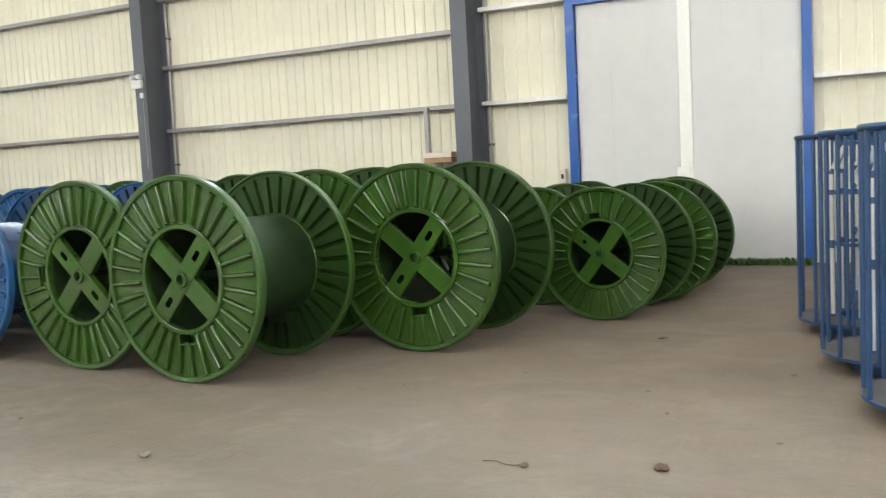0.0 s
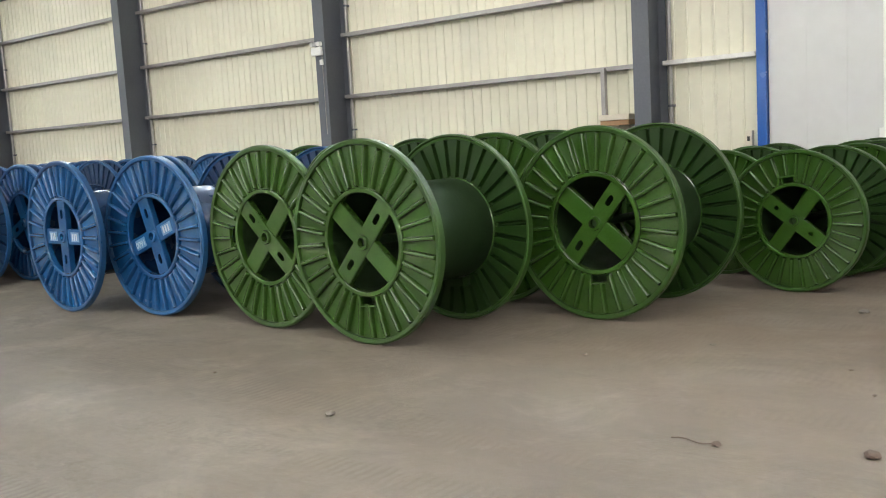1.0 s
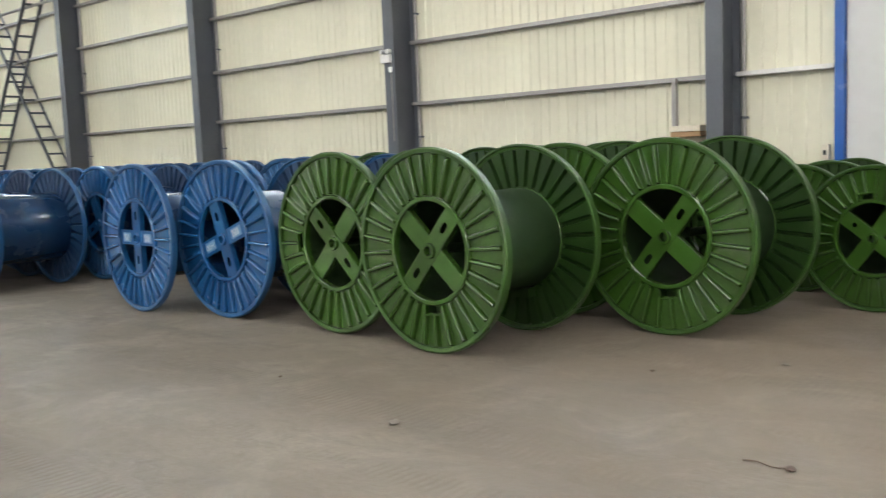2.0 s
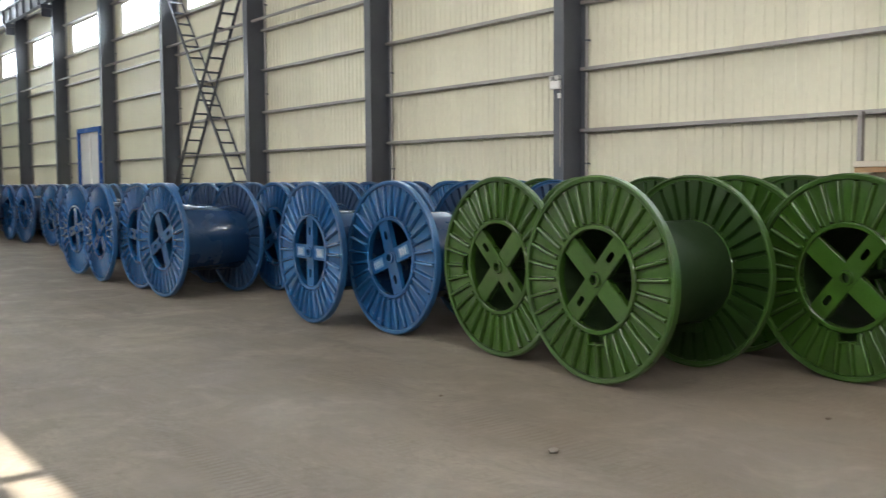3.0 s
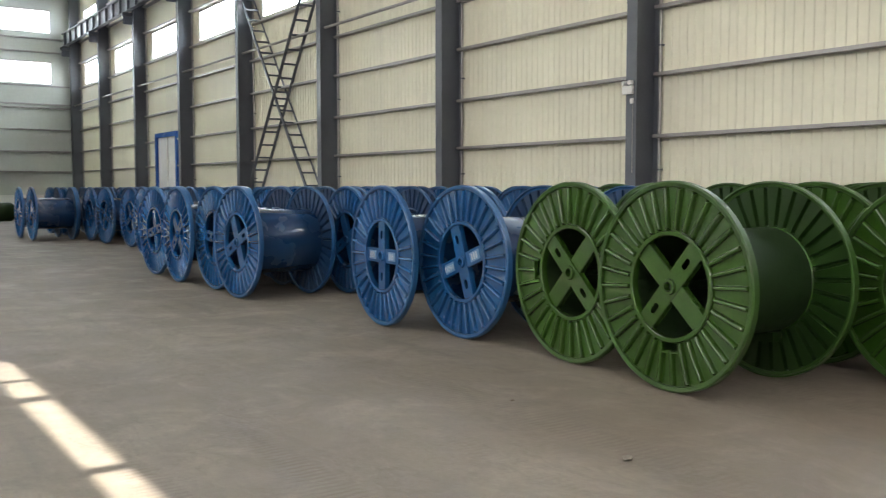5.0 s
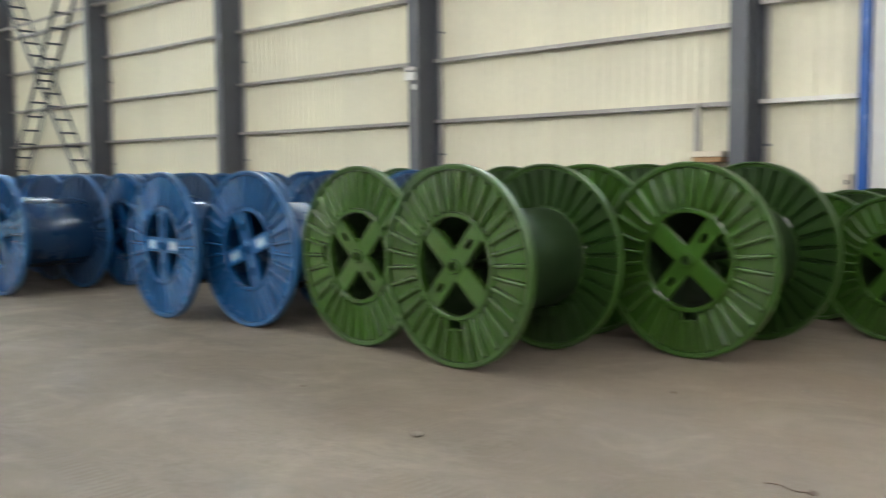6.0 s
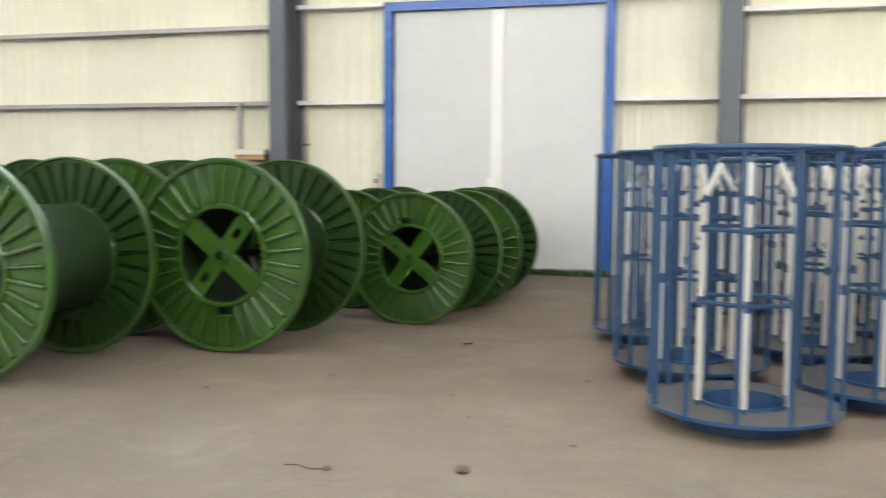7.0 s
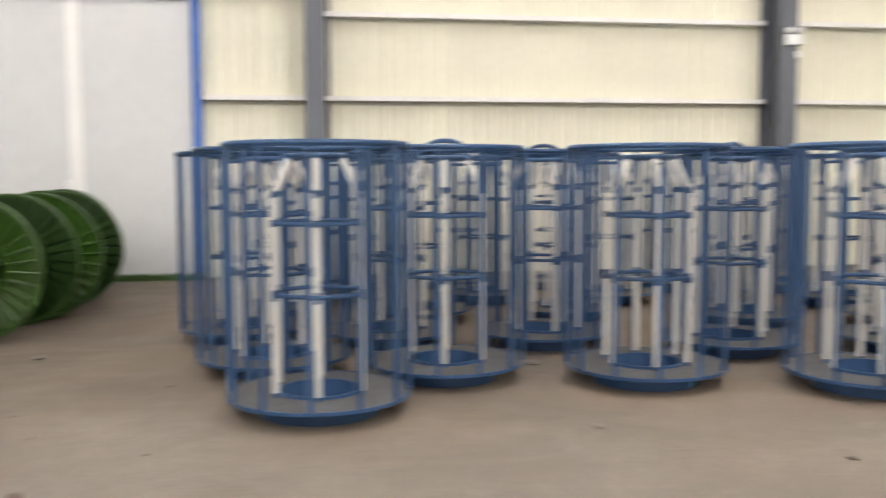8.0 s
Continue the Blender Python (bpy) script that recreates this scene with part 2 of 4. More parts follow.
    c = mix(ramp(worn, 0.54, 0.68, 0, 0.5), c, (0.115, 0.098, 0.08))
    c = mix(ramp(grit, 0.5, 0.75, 0, 0.3), c, (0.240, 0.218, 0.182))
    # warm dust around the cages and gate, lightened further to brighten the floor there
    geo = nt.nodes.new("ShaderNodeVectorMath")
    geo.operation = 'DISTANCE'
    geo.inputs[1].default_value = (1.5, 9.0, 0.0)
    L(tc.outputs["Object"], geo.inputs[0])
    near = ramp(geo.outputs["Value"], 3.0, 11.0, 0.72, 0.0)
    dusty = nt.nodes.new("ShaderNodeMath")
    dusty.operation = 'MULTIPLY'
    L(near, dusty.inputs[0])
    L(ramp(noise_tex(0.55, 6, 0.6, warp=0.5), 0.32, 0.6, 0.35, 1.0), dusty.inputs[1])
    rough_area = ramp(noise_tex(0.7, 4, 0.5, (1.0, 2.2, 1.0, 0.3)), 0.42, 0.62, 0.15, 1.0)
    for scale, lo, hi, amount, tone in ((11.0, 0.53, 0.66, 0.42, (0.095, 0.082, 0.066)), (17.0, 0.52, 0.66, 0.42, (0.105, 0.09, 0.073)), (24.0, 0.54, 0.66, 0.26, (0.30, 0.272, 0.222))):
        pit = nt.nodes.new("ShaderNodeMath")
        pit.operation = 'MULTIPLY'
        L(ramp(noise_tex(scale, 5, 0.65, (0.6, 1.3, 1.0, 0.3)), lo, hi, 0, amount), pit.inputs[0])
        L(rough_area, pit.inputs[1])
        c = mix(pit.outputs[0], c, tone)
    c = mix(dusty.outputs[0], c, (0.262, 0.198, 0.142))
    tone = nt.nodes.new("ShaderNodeVectorMath")
    tone.operation = 'SCALE'
    tone.inputs["Scale"].default_value = 0.93
    L(c, tone.inputs[0])
    L(tone.outputs[0], b.inputs["Base Color"])
    L(ramp(patch, 0.3, 0.7, 0.55, 0.8), b.inputs["Roughness"])
    b.inputs["Specular IOR Level"].default_value = 0.4
    s = nt.nodes.new("ShaderNodeMath")
    s.operation = 'ADD'
    L(grit, s.inputs[0])
    L(patch, s.inputs[1])
    bp = nt.nodes.new("ShaderNodeBump")
    bp.inputs["Strength"].default_value, bp.inputs["Distance"].default_value = 0.5, 0.008
    L(s.outputs[0], bp.inputs["Height"])
    L(bp.outputs[0], b.inputs["Normal"])
    return m


M_FLOOR = floor_material()


# ---------------------------------------------------------------- mesh helpers
def part(name, bm, mat, parent=None, label="", smooth=False, sharp=35):
    me = bpy.data.meshes.new(name)
    bm.to_mesh(me)
    bm.free()
    me.materials.append(mat)
    if smooth:
        for p in me.polygons:
            p.use_smooth = True
        me.set_sharp_from_angle(angle=radians(sharp))
    ob = new(name, me)
    if parent:
        ob.parent = parent
    if label:
        ob["label"] = label
    return ob


def thing(name, label, category, group="", kind="", m=None):
    e = new(name)
    e.empty_display_size = 0.2
    tagged(e, label, category, group, kind)
    if m is not None:
        e.matrix_basis = m
    return e


def box(bm, x0, x1, y0, y1, z0, z1, m=None):
    vs = [bm.verts.new(v) for v in ((x0, y0, z0), (x1, y0, z0), (x1, y1, z0), (x0, y1, z0),
                                    (x0, y0, z1), (x1, y0, z1), (x1, y1, z1), (x0, y1, z1))]
    if m is not None:
        for v in vs:
            v.co = m @ v.co
    for f in ((3, 2, 1, 0), (4, 5, 6, 7), (0, 1, 5, 4), (1, 2, 6, 5), (2, 3, 7, 6), (3, 0, 4, 7)):
        bm.faces.new([vs[i] for i in f])
    return vs


def bevel(bm, w=0.004):
    bmesh.ops.bevel(bm, geom=bm.edges[:], offset=w, segments=1, affect='EDGES')
    return bm


def boxed(x0, x1, y0, y1, z0, z1, w=0.0):
    bm = bmesh.new()
    box(bm, x0, x1, y0, y1, z0, z1)
    return bevel(bm, w) if w else bm


def rod(bm, a, b, r, n=8):
    """A round bar from a to b."""
    a, b = Vector(a), Vector(b)
    q = (b - a).to_track_quat('Z', 'Y').to_matrix()
    rings = []
    for p in (a, b):
        rings.append([bm.verts.new(p + q @ Vector((r * math.cos(2 * math.pi * i / n), r * math.sin(2 * math.pi * i / n), 0))) for i in range(n)])
    for i in range(n):
        j = (i + 1) % n
        bm.faces.new((rings[0][i], rings[0][j], rings[1][j], rings[1][i]))
    bm.faces.new(rings[0][::-1])
    bm.faces.new(rings[1])


def lathe(bm, profile, n=64, axis='Y'):
    """A closed ring of (radius, height) points turned about the axis."""
    rings = []
    for r, h in profile:
        ring = []
        for i in range(n):
            a = 2 * math.pi * i / n
            c, s = r * math.cos(a), r * math.sin(a)
            ring.append(bm.verts.new((c, h, s) if axis == 'Y' else (c, s, h)))
        rings.append(ring)
    k = len(rings)
    for i in range(k):
        A, B = rings[i], rings[(i + 1) % k]
        for j in range(n):
            l = (j + 1) % n
            bm.faces.new((A[j], A[l], B[l], B[j]))
    bmesh.ops.recalc_face_normals(bm, faces=bm.faces[:])


def ring_along(bm, R, z, r, n=40, m=8, phase=0.0):
    """A round bar bent into a level ring."""
    rings = []
    for i in range(n):
        a = 2 * math.pi * i / n + phase
        rings.append([bm.verts.new(((R + r * math.cos(t)) * math.cos(a), (R + r * math.cos(t)) * math.sin(a), z + r * math.sin(t)))
                      for t in (2 * math.pi * k / m for k in range(m))])
    for i in range(n):
        A, B = rings[i], rings[(i + 1) % n]
        for k in range(m):
            l = (k + 1) % m
            bm.faces.new((A[k], B[k], B[l], A[l]))


def tube(bm, pts, r, n=8):
    """A round bar bent through the points."""
    pts = [Vector(p) for p in pts]
    rings = []
    side = None
    for i, p in enumerate(pts):
        d = (pts[min(i + 1, len(pts) - 1)] - pts[max(i - 1, 0)]).normalized()
        if side is None:
            side = d.orthogonal().normalized()
        side = (side - d * side.dot(d)).normalized()
        up = d.cross(side)
        rings.append([bm.verts.new(p + r * (side * math.cos(2 * math.pi * k / n) + up * math.sin(2 * math.pi * k / n))) for k in range(n)])
    for A, B in zip(rings, rings[1:]):
        for k in range(n):
            j = (k + 1) % n
            bm.faces.new((A[k], A[j], B[j], B[k]))
    bm.faces.new(rings[0][::-1])
    bm.faces.new(rings[-1])


def plate(bm, outer, holes, y0, y1):
    """A flat plate in x and z with holes, from y0 to y1."""
    loops = [[Vector((x, 0, z)) for x, z in lp] for lp in (outer, *holes)]
    flat = [p for lp in loops for p in lp]
    tris = tessellate_polygon(loops)
    front = [bm.verts.new((p.x, y0, p.z)) for p in flat]
    back = [bm.verts.new((p.x, y1, p.z)) for p in flat]
    for t in tris:
        bm.faces.new([front[i] for i in t])
        bm.faces.new([back[i] for i in reversed(t)])
    k = 0
    for lp in loops:
        n = len(lp)
        for i in range(n):
            j = (i + 1) % n
            bm.faces.new((front[k + i], front[k + j], back[k + j], back[k + i]))
        k += n
    bmesh.ops.recalc_face_normals(bm, faces=bm.faces[:])


def slot(cx, cz, length, width, n=6):
    """An oblong hole along x."""
    pts = []
    h = length / 2 - width / 2
    for s, a0 in ((1, -90), (-1, 90)):
        for i in range(n + 1):
            a = radians(a0 + 180 * i / n)
            pts.append((cx + s * h + width / 2 * math.cos(a), cz + width / 2 * math.sin(a)))
    return pts


# ---------------------------------------------------------------- floor, walls, roof
bm = boxed(WEST - 0.4, EAST + 0.4, SOUTH - 0.4, WALL + 0.4, -0.25, 0.0)
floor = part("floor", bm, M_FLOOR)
tagged(floor, "dusty grey-brown concrete factory floor with scuffs", "floor", kind="structure")
bm = bmesh.new()
box(bm, -3000, 3000, -3000, 3000, -0.6, -0.3)
tagged(part("ground", bm, M_DEBRIS), "bare ground outside the hall", "ground", kind="structure")

WIN_Z = (7.72, 9.02)
WIN_Z2 = (10.8, 12.15)
GATE_X, GATE_Z = (-4.72, -1.51), 3.92
FAR_X, FAR_Z = (-44.2, -41.5), 3.9

wall_n = thing("wall_north", "cream ribbed steel sheet wall between grey columns", "wall", kind="structure")
T = 0.1


def sheet_piece(w, h):
    """One ribbed wall sheet, w wide and h high, its ribs towards -y, standing at the origin."""
    bm = bmesh.new()
    n = max(1, round(w / 0.19))
    step = w / n
    prof = [(0.002, 0.0)]
    for i in range(n):
        x = i * step
        prof += [(x + 0.012, 0.0), (x + 0.02, -0.014), (x + 0.04, -0.014), (x + 0.048, 0.0)]
    prof += [(w - 0.002, 0.0)]
    lo = [bm.verts.new((x, y, 0)) for x, y in prof]
    hi = [bm.verts.new((x, y, h)) for x, y in prof]
    bl = [bm.verts.new(v) for v in ((0.002, T, 0), (w - 0.002, T, 0), (w - 0.002, T, h), (0.002, T, h))]
    for i in range(len(prof) - 1):
        bm.faces.new((lo[i], lo[i + 1], hi[i + 1], hi[i]))
    bm.faces.new((bl[1], bl[0], bl[3], bl[2]))
    bm.faces.new((bl[0], lo[0], hi[0], bl[3]))
    bm.faces.new((lo[-1], bl[1], bl[2], hi[-1]))
    bm.faces.new([bl[0], bl[1]] + lo[::-1])
    bm.faces.new([bl[3]] + hi + [bl[2]])
    return bm


SHEETS = {}


def wall_sheet(x0, x1, z0, z1, parent):
    key = (round(x1 - x0, 3), round(z1 - z0, 3))
    if key not in SHEETS:
        SHEETS[key] = part("wall_panel", sheet_piece(*key), M_SHEET, parent)
        ob = SHEETS[key]
    else:
        ob = new("wall_panel", SHEETS[key].data)
        ob.parent = parent
    ob.location = (x0, WALL, z0)


edges = sorted([c + COL_W / 2 for c in COLS] + [WEST, EAST])
WINDOWS = []
for a, b in zip(edges, edges[1:]):
    if b - a < 3:
        wall_sheet(a, b, 0, ROOF, wall_n)
        continue
    if a < GATE_X[0] < b:
        spans = [(a, GATE_X[0], 0, WIN_Z[0]), (GATE_X[0], GATE_X[1], GATE_Z, WIN_Z[0]), (GATE_X[1], b, 0, WIN_Z[0])]
    elif a < FAR_X[0] < b:
        spans = [(a, FAR_X[0], 0, WIN_Z[0]), (FAR_X[0], FAR_X[1], FAR_Z, WIN_Z[0]), (FAR_X[1], b, 0, WIN_Z[0])]
    else:
        spans = [(a, b, 0, WIN_Z[0])]
    wa, wb = a + 0.82, b - 0.82
    for band, top in ((WIN_Z, WIN_Z2[0]), (WIN_Z2, ROOF)):
        spans += [(a, wa, band[0], band[1]), (wb, b, band[0], band[1]), (a, b, band[1], top)]
        WINDOWS.append((wa, wb, *band))
    for x0, x1, z0, z1 in spans:
        n = max(1, round((x1 - x0) / 0.95))
        w = (x1 - x0) / n
        for i in range(n):
            wall_sheet(x0 + i * w, x0 + (i + 1) * w, z0, z1, wall_n)


def window_thing(x0, x1, z0, z1, m, n=1):
    """A framed window in its opening; local x along the wall, y outwards."""
    e = thing("window_%d" % n, "bright hazy strip window in a grey frame", "window", "strip windows", "structure", m)
    bm = bmesh.new()
    f = 0.05
    box(bm, x0, x1, 0.02, 0.09, z0, z0 + f)
    box(bm, x0, x1, 0.02, 0.09, z1 - f, z1)
    box(bm, x0, x0 + f, 0.021, 0.089, z0 + f, z1 - f)
    box(bm, x1 - f, x1, 0.021, 0.089, z0 + f, z1 - f)
    part("window_frame", bm, M_PURLIN, e)
    k = 2
    w = (x1 - x0 - 2 * f) / k
    for i in range(k):
        p = part("pane", boxed(x0 + f + i * w + 0.01, x0 + f + (i + 1) * w - 0.01, 0.045, 0.055, z0 + f, z1 - f), M_GLASS, e)
        p.visible_shadow = False
    return e


for i, (x0, x1, z0, z1) in enumerate(WINDOWS):
    window_thing(x0, x1, z0, z1, pose(0, WALL, 0), i + 1)

# hazy brightness outside the north and west windows
bm = bmesh.new()
box(bm, WEST - 30, EAST + 30, WALL + 30, WALL + 30.2, -0.28, 40)
tagged(part("backdrop_north", bm, M_OUTSIDE), "bright hazy sky behind the windows", "backdrop", kind="structure")
bm = bmesh.new()
box(bm, WEST - 30.2, WEST - 30, SOUTH - 30, WALL + 30, -0.28, 40)
tagged(part("backdrop_west", bm, M_OUTSIDE), "bright hazy sky behind the windows", "backdrop", kind="structure")

# west end wall with two window bands over a plinth
wall_w = thing("wall_west", "sheet end wall greyed for backlight, over a pale plinth", "wall", kind="structure")
WW = [(7.75, 9.08), (10.78, 12.14)]
WIN_Y = [(-4.9, -0.8), (1.4, 5.5), (7.7, 11.8)]
bm = bmesh.new()
box(bm, WEST - 0.2, WEST, SOUTH, WALL, 0, 1.15)
part("plinth", bm, M_PLINTH, wall_w, "pale rendered plinth")
bm = bmesh.new()
ys = sorted(v for p in WIN_Y for v in p)
zs = [1.15, WW[0][0], WW[0][1], WW[1][0], WW[1][1], ROOF]
for z0, z1 in zip(zs, zs[1:]):
    if (z0, z1) in WW:
        for a, b in zip([SOUTH] + ys[1::2], ys[0::2] + [WALL]):
            box(bm, WEST - 0.15, WEST - 0.02, a, b, z0, z1)
    else:
        box(bm, WEST - 0.15, WEST - 0.02, SOUTH, WALL, z0, z1)
part("wall_sheeting", bm, M_SHEET_BACKLIT, wall_w)
k = 90
for a, b in WIN_Y:
    for z0, z1 in WW:
        window_thing(a, b, z0, z1, pose(WEST - 0.02, 0, 0, 0, 0, 90), k)
        k += 1
for z in (2.5, 3.7, 5.0, 6.3, 6.52, 7.6, 9.6, 10.4):
    r = part("girt", boxed(WEST - 0.02, WEST + 0.12, SOUTH, WALL - 0.6, z, z + 0.08), M_PURLIN_RED)
    tagged(r, "grey horizontal steel rail on the end wall", "rail", "end wall rails", "structure")

# east wall, south wall and roof close the hall
tagged(part("wall_east", boxed(EAST, EAST + 0.2, SOUTH, WALL, 0, ROOF), M_SHEET), "plain cream sheet end wall", "wall", kind="structure")
wall_s = thing("wall_south", "unseen cream sheet wall with added window openings and sun slits", "wall", kind="structure")
# Unseen wall: slits are placed to cast the sun strips on the floor.
SUN_T = math.tan(radians(42))
z_lo, z_hi = (0.90 - SOUTH) * SUN_T, (1.17 - SOUTH) * SUN_T
bm = bmesh.new()
S0, S1 = SOUTH - 0.06, SOUTH
box(bm, WEST, EAST, S0, S1, 0, 2.0)
box(bm, WEST, EAST, S0, S1, 4.2, z_lo)
SLITS = [(-13.6, -11.82), (-11.52, -10.36), (-9.40, -8.50), (-8.40, -7.78), (-7.60, -5.70), (-5.57, -3.7)]
px = WEST
for a, b in SLITS:
    box(bm, px, a, S0 + 0.002, S1 - 0.002, z_lo, z_hi)
    px = b
box(bm, px, EAST, S0 + 0.002, S1 - 0.002, z_lo, z_hi)
box(bm, WEST, EAST, S0, S1, z_hi, 7.72)
box(bm, WEST, EAST, S0, S1, 9.08, ROOF + 0.3)
for z0, z1 in ((2.0, 4.2), (7.72, 9.08)):
    px = WEST
    for sx, high, low in SOUTH_WINDOWS:
        box(bm, px, sx - 7, S0 + 0.002, S1 - 0.002, z0, z1)
        px = sx + 7
        # solid sheet added to keep the sun out of the opening
        part("frosted_pane", boxed(sx - 7, sx + 7, S0 + 0.01, S1 - 0.01, z0, z1), M_ROOF, wall_s, "solid white sheet closing an unseen window against the sun")
    box(bm, px, EAST, S0 + 0.002, S1 - 0.002, z0, z1)
part("wall_sheeting", bm, M_SHEET, wall_s)

roof = part("ceiling", boxed(WEST, EAST, SOUTH, WALL + 0.1, ROOF, ROOF + 0.15), M_ROOF)
tagged(roof, "pale ribbed roof sheeting", "ceiling", kind="structure")


# solid sheets added above the roof lamps, out of view
for sx, sy, watts in SKYLIGHTS:
    p = part("skylight", boxed(sx - 5.1, sx + 5.1, sy - 2.1, sy + 2.1, ROOF - 0.05, ROOF - 0.01), M_ROOF)
    tagged(p, "white sheet over an assumed roof light", "skylight", "roof lights", "structure")


# ---------------------------------------------------------------- steel frame
def steel_column():
    e = thing("steel_column", "dark grey painted steel wall column", "column", "wall columns")
    d = WALL - 0.012 - COL_Y
    part("near_flange", boxed(0, COL_W, 0, 0.016, 0, ROOF - 0.02), M_STEEL, e)
    part("web", boxed(COL_W / 2 - 0.006, COL_W / 2 + 0.006, 0.016, d - 0.016, 0, ROOF - 0.02), M_STEEL, e)
    part("far_flange", boxed(0, COL_W, d - 0.016, d, 0, ROOF - 0.02), M_STEEL, e)
    part("base_plate", boxed(-0.08, COL_W + 0.08, -0.08, d, 0, 0.025), M_STEEL, e)
    bm = bmesh.new()
    box(bm, 0.02, COL_W - 0.02, -0.5, -0.004, 9.82, 9.995)
    box(bm, COL_W / 2 - 0.01, COL_W / 2 + 0.01, -0.45, -0.004, 9.44, 9.82)
    part("crane_bracket", bm, M_STEEL, e)
    return e


first_col = steel_column()
first_col.matrix_basis = pose(COLS[0], COL_Y, 0)
for cx in COLS[1:]:
    copy_thing(first_col, pose(cx, COL_Y, 0))

cols = sorted(COLS)
for a, b in zip(cols, cols[1:]):
    for z in PURLINS:
        if z > 9 and a > -30:
            continue
        spans = [(a + COL_W + 0.005, b - 0.005)]
        if z < GATE_Z + 0.1 and a < GATE_X[0] < b:
            spans = [(a + COL_W + 0.005, GATE_X[0] - 0.16), (GATE_X[1] + 0.16, b - 0.005)]
            z = 4.02 if z > 3 else z
        if z < FAR_Z and a < FAR_X[0] < b:
            spans = [(a + COL_W + 0.005, FAR_X[0] - 0.2), (FAR_X[1] + 0.2, b - 0.005)]
        for x0, x1 in spans:
            bm = bmesh.new()
            y0, y1 = WALL - 0.2, WALL - 0.016
            box(bm, x0, x1, y0, y1, z + 0.042, z + 0.05)
            box(bm, x0, x1, y0, y0 + 0.006, z - 0.012, z + 0.042)
            box(bm, x0, x1, y0 + 0.01, y1, z - 0.018, z - 0.012)
            # gate-side bays take the rail colour with the highlight in it
            ob = part("wall_rail", bm, M_PURLIN_LIT if a > -7 else M_PURLIN)
            tagged(ob, "galvanised steel channel rail along the wall", "rail", "wall rails", "structure")

# crane runway on the brackets
def runway(x0, x1):
    e = thing("crane_runway", "dark steel crane runway beam on column brackets", "beam", "crane runway beams")
    part("web", boxed(x0, x1, 12.44, 12.46, 10.02, 10.72), M_STEEL, e)
    part("top_flange", boxed(x0, x1, 12.3, 12.6, 10.72, 10.75), M_STEEL, e)
    part("bottom_flange", boxed(x0, x1, 12.33, 12.57, 10.00, 10.02), M_STEEL, e)
    n = 5
    for i in range(n):
        s = x0 + (i + 0.5) * (x1 - x0) / n
        part("stiffener", boxed(s - 0.05, s + 0.05, 12.33, 12.44, 10.02, 10.72), M_STEEL, e)
    part("rail", boxed(x0, x1, 12.42, 12.48, 10.75, 10.84), M_PURLIN_RED, e)


for a, b in zip(cols, cols[1:]):
    runway(a + COL_W / 2 + 0.005, b + COL_W / 2 - 0.005)

# laced cross brace in one bay
def laced_brace(p, q, y):
    """Two angle chords, one behind the other, joined by level rungs."""
    e = thing("cross_brace", "dark laced steel diagonal brace like a ladder", "brace", "diagonal braces")
    p, q = Vector((p[0], y, p[1])), Vector((q[0], y, q[1]))
    d = (q - p).normalized()
    depth = 0.52
    for k in (0, 1):
        bm = bmesh.new()
        m = Matrix.Translation(p + Vector((0, depth * k, 0))) @ (q - p).to_track_quat('X', 'Y').to_matrix().to_4x4()
        L = (q - p).length
        box(bm, 0, L, -0.05, 0.05, -0.005, 0.005, m)
        box(bm, 0, L, -0.05, -0.04, 0.005, 0.1, m)
        part("chord", bm, M_STEEL, e)
    n = 20
    for i in range(n):
        c = p + d * ((i + 0.5) / n * (q - p).length)
        part("rung", boxed(c.x - 0.04, c.x + 0.04, c.y, c.y + depth, c.z - 0.03, c.z + 0.03), M_STEEL, e)


laced_brace((-32.83, 0.25), (-26.5, 8.93), COL_Y - 0.02)
laced_brace((-26.4, 0.14), (-32.9, 8.67), COL_Y + 0.08)

# a long service pipe on the columns
for a, b in zip(cols, cols[1:]):
    if a < -19:
        bm = bmesh.new()
        rod(bm, (a + COL_W + 0.01, 12.95, 6.5), (b + 0.0, 12.95, 6.5), 0.045, 8)
        tagged(part("service_pipe", bm, M_PURLIN, smooth=True), "galvanised pipe running along the wall", "pipe", "service pipes")

# pale down pipes beside the columns
def downpipe():
    e = thing("downpipe", "pale grey vertical pipe clipped to the wall beside a column", "pipe", "down pipes")
    bm = bmesh.new()
    rod(bm, (0, 0, 0.0), (0, 0, ROOF - 0.05), 0.035, 10)
    part("pipe_run", bm, M_PURLIN, e, smooth=True)
    for z in (1.9, 4.3, 7.0, 9.6):
        part("pipe_clip", boxed(-0.05, 0.05, -0.041, 0.055, z, z + 0.035), M_STEEL, e)
    return e


first_pipe = downpipe()
first_pipe.matrix_basis = pose(COLS[2] + COL_W + 0.07, WALL - 0.072, 0)
for cx in COLS[3:]:
    copy_thing(first_pipe, pose(cx + COL_W + 0.07, WALL - 0.072, 0))


